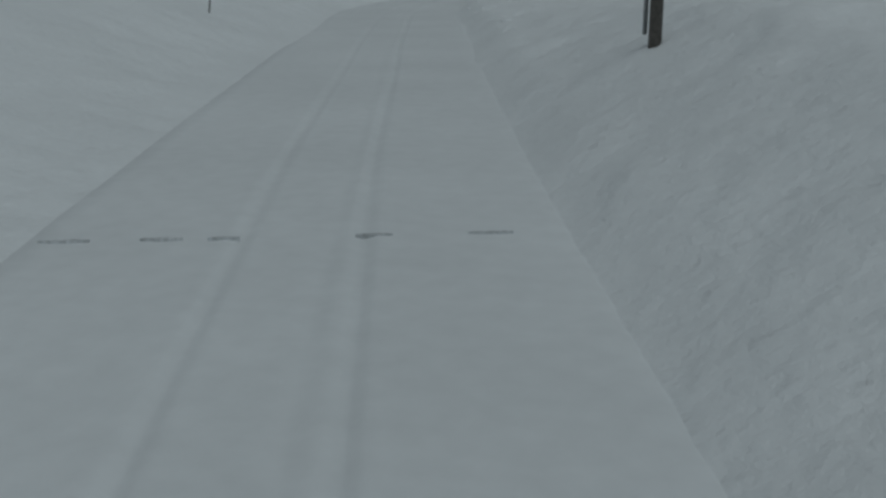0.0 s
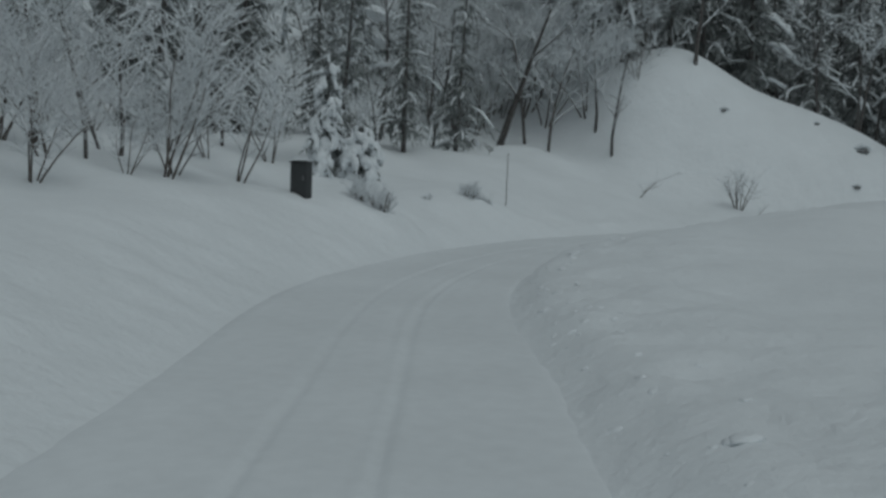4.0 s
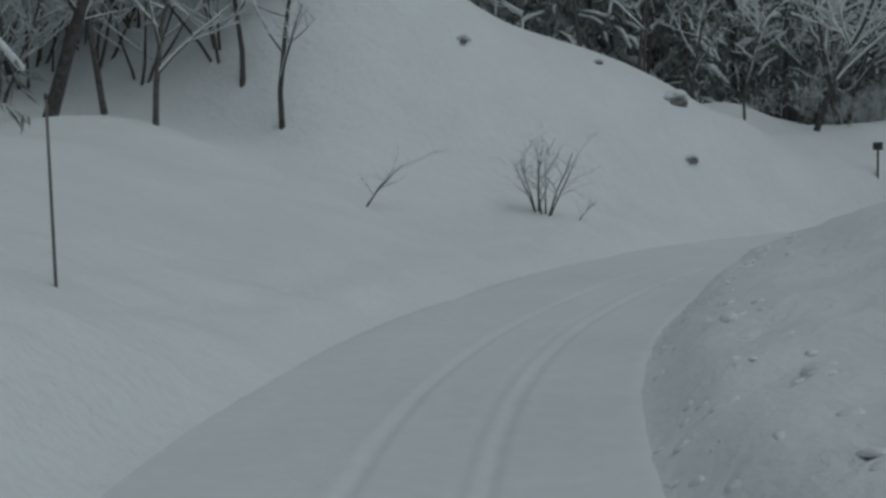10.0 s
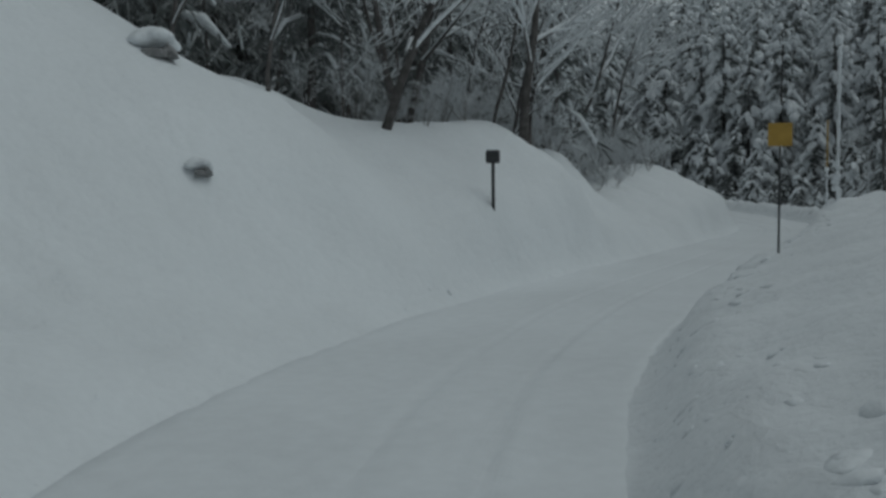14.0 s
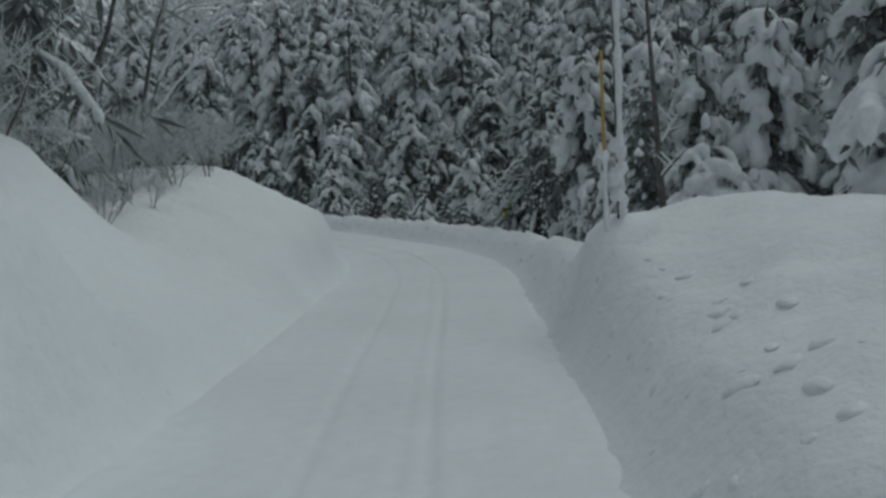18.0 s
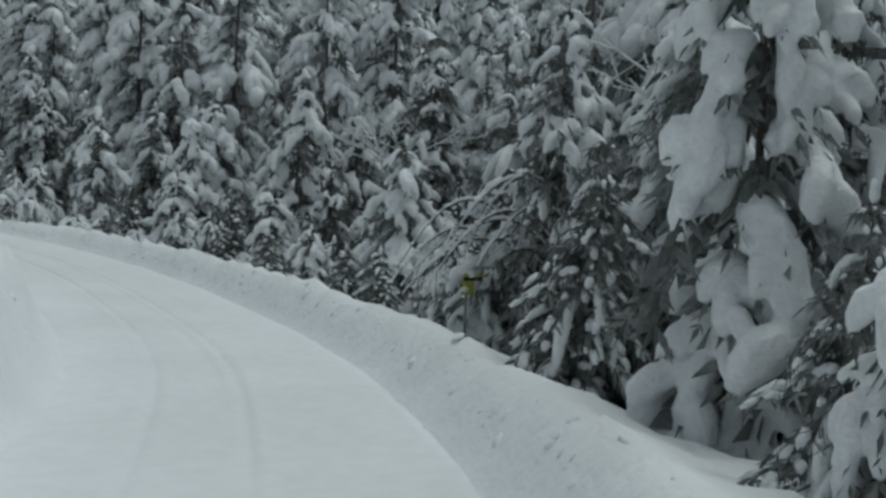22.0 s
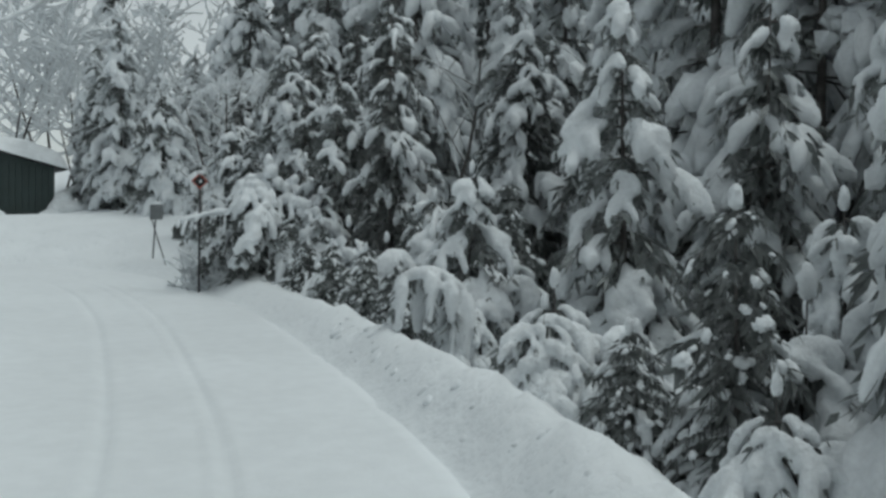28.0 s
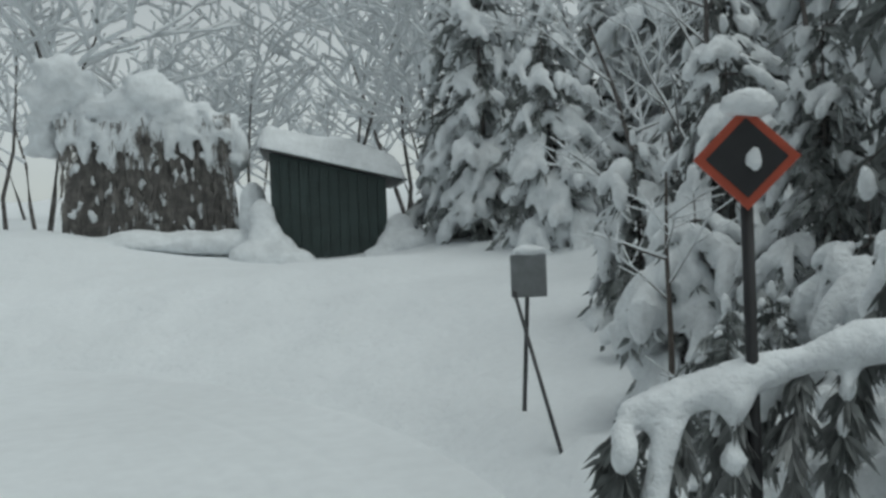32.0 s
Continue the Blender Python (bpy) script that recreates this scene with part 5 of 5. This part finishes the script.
# ---- earth bank with dead grass beside the shed ----
bank = thing("earth_bank", "brown grassy earth bank under a heavy cap of snow", "earth bank", stand_at(126.3, 219.4, -10, 0.0, 3.9) @ Matrix.Scale(1.1, 4))
rb = random.Random(33)
core = Build()
nu, nv = 28, 12
for i in range(nu + 1):
    for j in range(nv + 1):
        ang = math.pi * j / nv
        w = 1 + 0.10 * math.sin(1.7 * i) + 0.06 * math.sin(2.9 * i + 2 * j)
        end = min(1.0, 4.5 * min(i, nu - i) / nu + 0.15) ** 0.5
        core.v.append((-3.6 + 6.1 * i / nu, 1.4 - 1.15 * math.cos(ang) * w * end, -0.3 + (5.0 + 0.35 * math.sin(0.55 * i)) * math.sin(ang) ** 0.45 * w * end))
core.f = [(i * (nv + 1) + j, i * (nv + 1) + j + 1, (i + 1) * (nv + 1) + j + 1, (i + 1) * (nv + 1) + j) for i in range(nu) for j in range(nv)]
core.f += [tuple(range(nv + 1)), tuple(range(nu * (nv + 1), (nu + 1) * (nv + 1)))[::-1]]
part("earth", core.mesh("earth", GRASS), bank)
grass = Build()
for k in range(4200):
    x, z = rb.uniform(-3.4, 2.4), rb.uniform(0.1, 4.8)
    l, w = rb.uniform(0.25, 0.7), rb.uniform(0.012, 0.03)
    y = 0.12 + 0.10 * math.sin(2 * x) + rb.uniform(-0.22, 0.12)
    s = rb.uniform(-0.12, 0.12)
    grass.add([(x - w, y, z), (x + w, y, z), (x + s, y - rb.uniform(0.05, 0.25), z - l)], [(0, 1, 2)])
tagged(part("dead_grass", grass.mesh("dead_grass", GRASS, False), bank, "hanging brown grass"), kind="stuff")
streak = Build()
for k in range(150):
    x, z = rb.uniform(-3.4, 2.5), 4.9 * rb.random() ** 0.7
    l = rb.uniform(0.12, 0.55)
    sk = rb.uniform(-0.15, 0.35)
    pts = [Vector((x + sk * q * l + rb.uniform(-0.05, 0.05), 0.02 + rb.uniform(-0.10, 0.06), z - q * l)) for q in (0, 0.35, 0.7, 1)]
    sleeve(streak, pts, rb.uniform(0.03, 0.12), rb, 6, 0.5)
for k in range(26):
    x = -3.5 + 6.1 * (k + rb.random()) / 26
    top, l = 5.0 - 0.35 * max(0, x - 0.6) + rb.uniform(-0.2, 0.3), rb.uniform(0.5, 1.9) * (1.5 if x > 1.2 else 1.0)
    pts = [Vector((x + 0.14 * q * l + rb.uniform(-0.08, 0.08), 0.1 - 0.15 * q + rb.uniform(-0.06, 0.06), top - q * l)) for q in (0, 0.2, 0.4, 0.6, 0.8, 1)]
    sleeve(streak, pts, rb.uniform(0.10, 0.24), rb, 7, 0.35)
tagged(part("snow_streak", fuse(streak.mesh("raw", LOAD), 0.05, 1), bank, "streaks of snow caught in the grass"), kind="stuff")
hood = Build()
for x, y, z, sx, sy, sz in ((-3.7, 0.5, 5.3, 0.75, 0.9, 0.9), (-3.3, 0.4, 6.1, 0.8, 0.9, 0.95), (-2.7, 0.8, 5.6, 0.8, 1.0, 0.8), (-2.0, 0.7, 5.0, 0.9, 1.0, 0.6), (-1.2, 0.6, 5.1, 0.8, 1.0, 0.7), (-0.5, 0.45, 5.5, 0.85, 1.0, 1.0), (0.2, 0.5, 5.2, 0.8, 1.0, 0.9), (0.7, 0.6, 4.7, 0.7, 0.9, 0.7), (1.3, 0.8, 4.6, 0.8, 1.0, 0.6), (2.0, 0.9, 4.2, 0.7, 1.0, 0.8), (2.5, 1.0, 3.4, 0.5, 1.0, 1.1), (-4.0, 0.9, 4.2, 0.5, 1.0, 1.2)):
    hood.lump(Vector((x, y, z)), (sx, sy, sz), Matrix.Rotation(rb.uniform(-0.4, 0.4), 3, "Y"), rb, 0.10)
    for q in range(5):
        g = rb.uniform(0.2, 0.42)
        a = rb.uniform(0, 6.28)
        hood.lump(Vector((x + sx * 0.8 * math.cos(a), y - 0.35, z + sz * 0.7 * math.sin(a))), (g, g, g * 0.9), Matrix.Identity(3), rb, 0.15)
part("snow_cap", fuse(hood.mesh("raw", LOAD), 0.07, 4), bank, "rounded hood of thick snow")

# ---- evergreen leaning a snow-laden bough out over the road ----
def overhang(x, y, seed, tall, limbs):
    rnd = random.Random(seed)
    trunk, boughs, green, snow = Build(), Build(), Build(), Build()
    trunk.tube([(0.04 * math.sin(k), 0.03 * math.cos(2 * k), tall * k / 6 - 0.6) for k in range(8)], [0.10 * (1 - 0.12 * k) for k in range(8)], 7)
    for start, mid, end, r in limbs:
        p0, p1, p2 = Vector(start), Vector(mid), Vector(end)
        pts = [p0 * (1 - q) ** 2 + (2 * p1 - 0.5 * (p0 + p2)) * 2 * q * (1 - q) + p2 * q * q for q in np.linspace(0, 1, 11)]
        boughs.tube(pts, [0.05 * (1 - 0.085 * k) for k in range(11)], 5)
        sleeve(snow, pts[1:], r, rnd, 8, 0.25)
        ahead = (p2 - p0).normalized()
        side = ahead.cross(Vector((0, 0, 1))).normalized()
        for k in range(1, 11):
            for way in (-1, 1):
                if rnd.random() < 0.12:
                    continue
                ln = rnd.uniform(0.35, 0.75) * (1.1 - 0.06 * k)
                d = ahead * rnd.uniform(0.1, 0.8) + side * way * rnd.uniform(0.4, 1.0)
                tw = [pts[k] + d * ln * g - Vector((0, 0, ln * rnd.uniform(0.6, 1.3) * g * g)) for g in (0.05, 0.35, 0.7, 1.0)]
                if rnd.random() < 0.75:
                    finger(snow, tw, r * rnd.uniform(0.5, 0.95), rnd, 7)
                for g in tw + [t - Vector((0, 0, 0.2)) for t in tw]:
                    for b in range(34):
                        q = (d * rnd.uniform(-0.1, 0.5) + Vector((rnd.uniform(-0.5, 0.5), rnd.uniform(-0.5, 0.5), -rnd.uniform(0.5, 1.4)))).normalized()
                        l = rnd.uniform(0.08, 0.24)
                        w = q.cross(Vector((rnd.uniform(-1, 1), rnd.uniform(-1, 1), 0.2))).normalized() * l * rnd.uniform(0.07, 0.12)
                        green.add([g, g + q * l * 0.4 + w, g + q * l, g + q * l * 0.4 - w], [(0, 1, 2), (0, 2, 3)])
    for k in range(3):
        snow.lump(Vector((rnd.uniform(-0.2, 0.2), rnd.uniform(-0.2, 0.2), tall - 0.35 * k)), (0.16 + 0.06 * k, 0.16 + 0.06 * k, 0.3), Matrix.Identity(3), rnd, 0.15)
    plant("leaning_conifer", (trunk.mesh("trunk", BARK), green.mesh("needles", NEEDLES, False), fuse(snow.mesh("raw", LOAD), 0.035, 2, 0.3), boughs.mesh("branchwork", BARK)), CON, "evergreen holding a snow-laden bough out over the roadside", "conifer", x, y, 1.0, 0, "evergreens at the bend")


overhang(128.9, 184.1, 5, 3.7, (
    ((0, 0, 2.0), (-1.4, 0.4, 2.05), (-2.95, 0.7, 1.75), 0.095), ((0, 0, 2.9), (-0.8, -0.2, 2.8), (-1.4, -0.4, 2.1), 0.15), ((0, 0, 3.2), (-0.5, 0.5, 3.1), (-1.0, 0.9, 2.4), 0.15),
    ((0, 0, 2.2), (-0.9, -0.8, 2.1), (-1.7, -1.3, 1.1), 0.17), ((0, 0, 1.7), (-1.0, 0.5, 1.5), (-1.9, 0.9, 0.7), 0.13), ((0, 0, 1.4), (-0.8, -0.3, 1.2), (-1.6, -0.5, 0.4), 0.14),
    ((0, 0, 3.0), (0.7, 0.4, 2.9), (1.3, 0.6, 2.1), 0.19), ((0, 0, 2.4), (0.6, -0.7, 2.3), (1.1, -1.2, 1.4), 0.19), ((0, 0, 1.5), (0.8, 0.6, 1.4), (1.5, 1.0, 0.6), 0.17), ((0, 0, 1.2), (-0.1, -0.9, 1.1), (-0.3, -1.6, 0.3), 0.17)))
plant("bare_tree", bare_tree(69, 4.6, 0.45, (0.05, 0.02), 2, 0.35, 1, 0.7, TWIG, 5, 0.06), TW, "thin young bare tree with snow on its twigs", "tree", 129.7, 190.1, 1.0, 0, "bare trees at the bend")
for x, y, tall, sd in ((127.3, 186.2, 1.5, 71), (127.9, 186.9, 1.2, 72), (126.9, 185.6, 1.0, 73)):
    shrub(x, y, tall, sd, 4, "low leafless twigs clotted with snow at the road's edge", thick=0.9, snow=1.6, forks=4, group="shrubs at the bend")

# ---- bent saplings under snow beside the bank ----
def arch(x, y, seed, reach, high, spin, stems=4, thick=1.0):
    rnd = random.Random(seed)
    root = thing("bent_sapling", "thin sapling bent into an arch by snow", "sapling", stand_at(x, y, spin), "bent saplings")
    twigs, snow = Build(), Build()
    qs = np.linspace(0, 1, 19)
    for k in range(stems):
        l, h, sk = reach * rnd.uniform(0.7, 1.1), high * rnd.uniform(0.75, 1.05), rnd.uniform(-0.5, 0.5)
        pts = [Vector((-l * q ** 1.35 + 0.05 * k, sk * q * l * 0.6, h * (3.2 * q - 2.6 * q * q) - 0.3 * (1 - q) + 0.05 * math.sin(9 * q + k))) for q in qs]
        r = [(0.05 * (1 - 0.8 * q) + 0.007) * thick for q in qs]
        stem = Build()
        stem.tube(pts, r, 6)
        part("stem", stem.mesh("stem", TWIG), root)
        snow.tube([p + Vector((0, 0, r[i] + 0.025)) for i, p in enumerate(pts)], [(0.040 + 0.012 * math.sin(1.7 * i)) * thick * rnd.uniform(0.7, 1.3) for i in range(19)], 6)
        for j in range(8):
            i = rnd.randint(6, 18)
            d = Vector((rnd.uniform(-1, 0.2), rnd.uniform(-0.8, 0.8), rnd.uniform(-1.0, 0.1)))
            tl = rnd.uniform(0.4, 0.9)
            tw = [pts[i] + d * q * tl - Vector((0, 0, 0.35 * q * q)) for q in (0, 0.5, 1)]
            twigs.tube(tw, [0.014, 0.01, 0.005], 4)
            for q in (0.35, 0.65, 0.95):
                g = thick * rnd.uniform(0.05, 0.12)
                snow.lump(tw[0].lerp(tw[2], q) + Vector((rnd.uniform(-0.05, 0.05), rnd.uniform(-0.05, 0.05), g * 0.3)), (g * rnd.uniform(1.0, 1.8), g, g * 0.75), turn_to(d), rnd, 0.18, False)
        for j in range(14):
            g = thick * rnd.uniform(0.05, 0.11)
            snow.lump(pts[rnd.randint(4, 18)] + Vector((0, 0, 0.05)), (g * rnd.uniform(1.2, 2.2), g, g * 0.8), turn_to((-1, sk, rnd.uniform(-0.4, 0.2))), rnd, 0.18, False)
    tagged(part("twigs", twigs.mesh("twigs", TWIG), root), kind="stuff")
    tagged(part("snow_load", snow.mesh("snow_load", LOAD), root, "line of snow along the stems"), kind="stuff")


arch(101.8, 137.2, 1, 4.0, 5.2, 290, 5, 0.9)
arch(103.2, 138.6, 2, 3.8, 4.6, 300, 4, 0.8)
for s, u, sd, reach, high, spin in ((25.4, 8.4, 7, 4.4, 4.4, 150), (28.8, 8.0, 3, 3.0, 3.6, 100), (30.2, 7.0, 4, 2.8, 3.0, 80)):
    arch(*at_side(s, u), sd, reach, high, spin)

# ---- bare strips of asphalt where the snow has been scraped off ----
def scrape(s, u0, u1, wide, seed):
    r = random.Random(seed)
    a, b = at_side(s, u0), at_side(s, u1)
    n = 10
    up, dn = [], []
    for k in range(n + 1):
        x, y = a[0] + (b[0] - a[0]) * k / n, a[1] + (b[1] - a[1]) * k / n
        w = wide * (0.25 + 0.75 * math.sin(math.pi * (k + 0.3) / (n + 0.6))) * r.uniform(0.6, 1.1)
        i = int(np.argmin(abs(LS - s)))
        up.append((x + TX[i] * w, y + TY[i] * w, 0.03))
        dn.append((x - TX[i] * w, y - TY[i] * w, 0.03))
    v = up + dn + [(p[0], p[1], -0.05) for p in up + dn]
    f = [(k, k + 1, n + 2 + k, n + 1 + k) for k in range(n)]
    m = 2 * n + 2
    f += [(k + 1, k, m + k, m + k + 1) for k in range(n)] + [(n + 1 + k, n + 2 + k, m + n + 2 + k, m + n + 1 + k) for k in range(n)]
    patch = new("bare_patch", mesh_of("bare_patch", v, [q[::-1] for q in f], [ASPHALT], False))
    tagged(patch, "narrow strip of slushy bare asphalt across the snowy road", "road patch", "bare strips", "structure")


for u0, u1, w, k in ((-4.35, -3.75, 0.10, 1), (-3.15, -2.65, 0.12, 2), (-2.35, -1.98, 0.10, 3), (-0.6, -0.15, 0.10, 4), (0.75, 1.3, 0.10, 5)):
    scrape(1.74 + 0.02 * (k % 3 - 1), u0, u1, w * 0.42, k)


# ---- clods of snow thrown up on the ploughed bank ----
def clods(seed, runs):
    r = random.Random(seed)
    b = Build()
    for count, s0, s1, u0, u1, small, large in runs:
        for _ in range(count):
            x, y = at_side(r.uniform(s0, s1), r.triangular(u0, u1))
            size = r.uniform(small, large) * r.choice((0.5, 0.7, 1.0))
            up = Vector((lie(x - 0.3, y) - lie(x + 0.3, y), lie(x, y - 0.3) - lie(x, y + 0.3), 0.6)).normalized()
            lay = up.to_track_quat("Z", "Y").to_matrix() @ Matrix.Rotation(r.uniform(0, 6.28), 3, "Z")
            b.lump(Vector((x, y, lie(x, y))) - up * size * 0.1, (size * r.uniform(0.9, 1.6), size * r.uniform(0.8, 1.3), size * r.uniform(0.3, 0.55)), lay, r, 0.16)
    return new("snow_clods", b.mesh("snow_clods", SNOW))


tagged(clods(91, ((300, 5, 20.6, 1.85, 4.4, 0.06, 0.15), (160, 7, 20.6, 1.95, 2.7, 0.04, 0.11), (60, 9, 20.4, 2.3, 4.3, 0.10, 0.20), (60, 21.5, 31, 1.9, 2.7, 0.04, 0.09), (240, 21.2, 31, 2.0, 3.0, 0.05, 0.15), (40, 6, 26, -5.6, -4.4, 0.04, 0.1))), "lumps of snow thrown up by the plough along the road", "snow", kind="stuff")
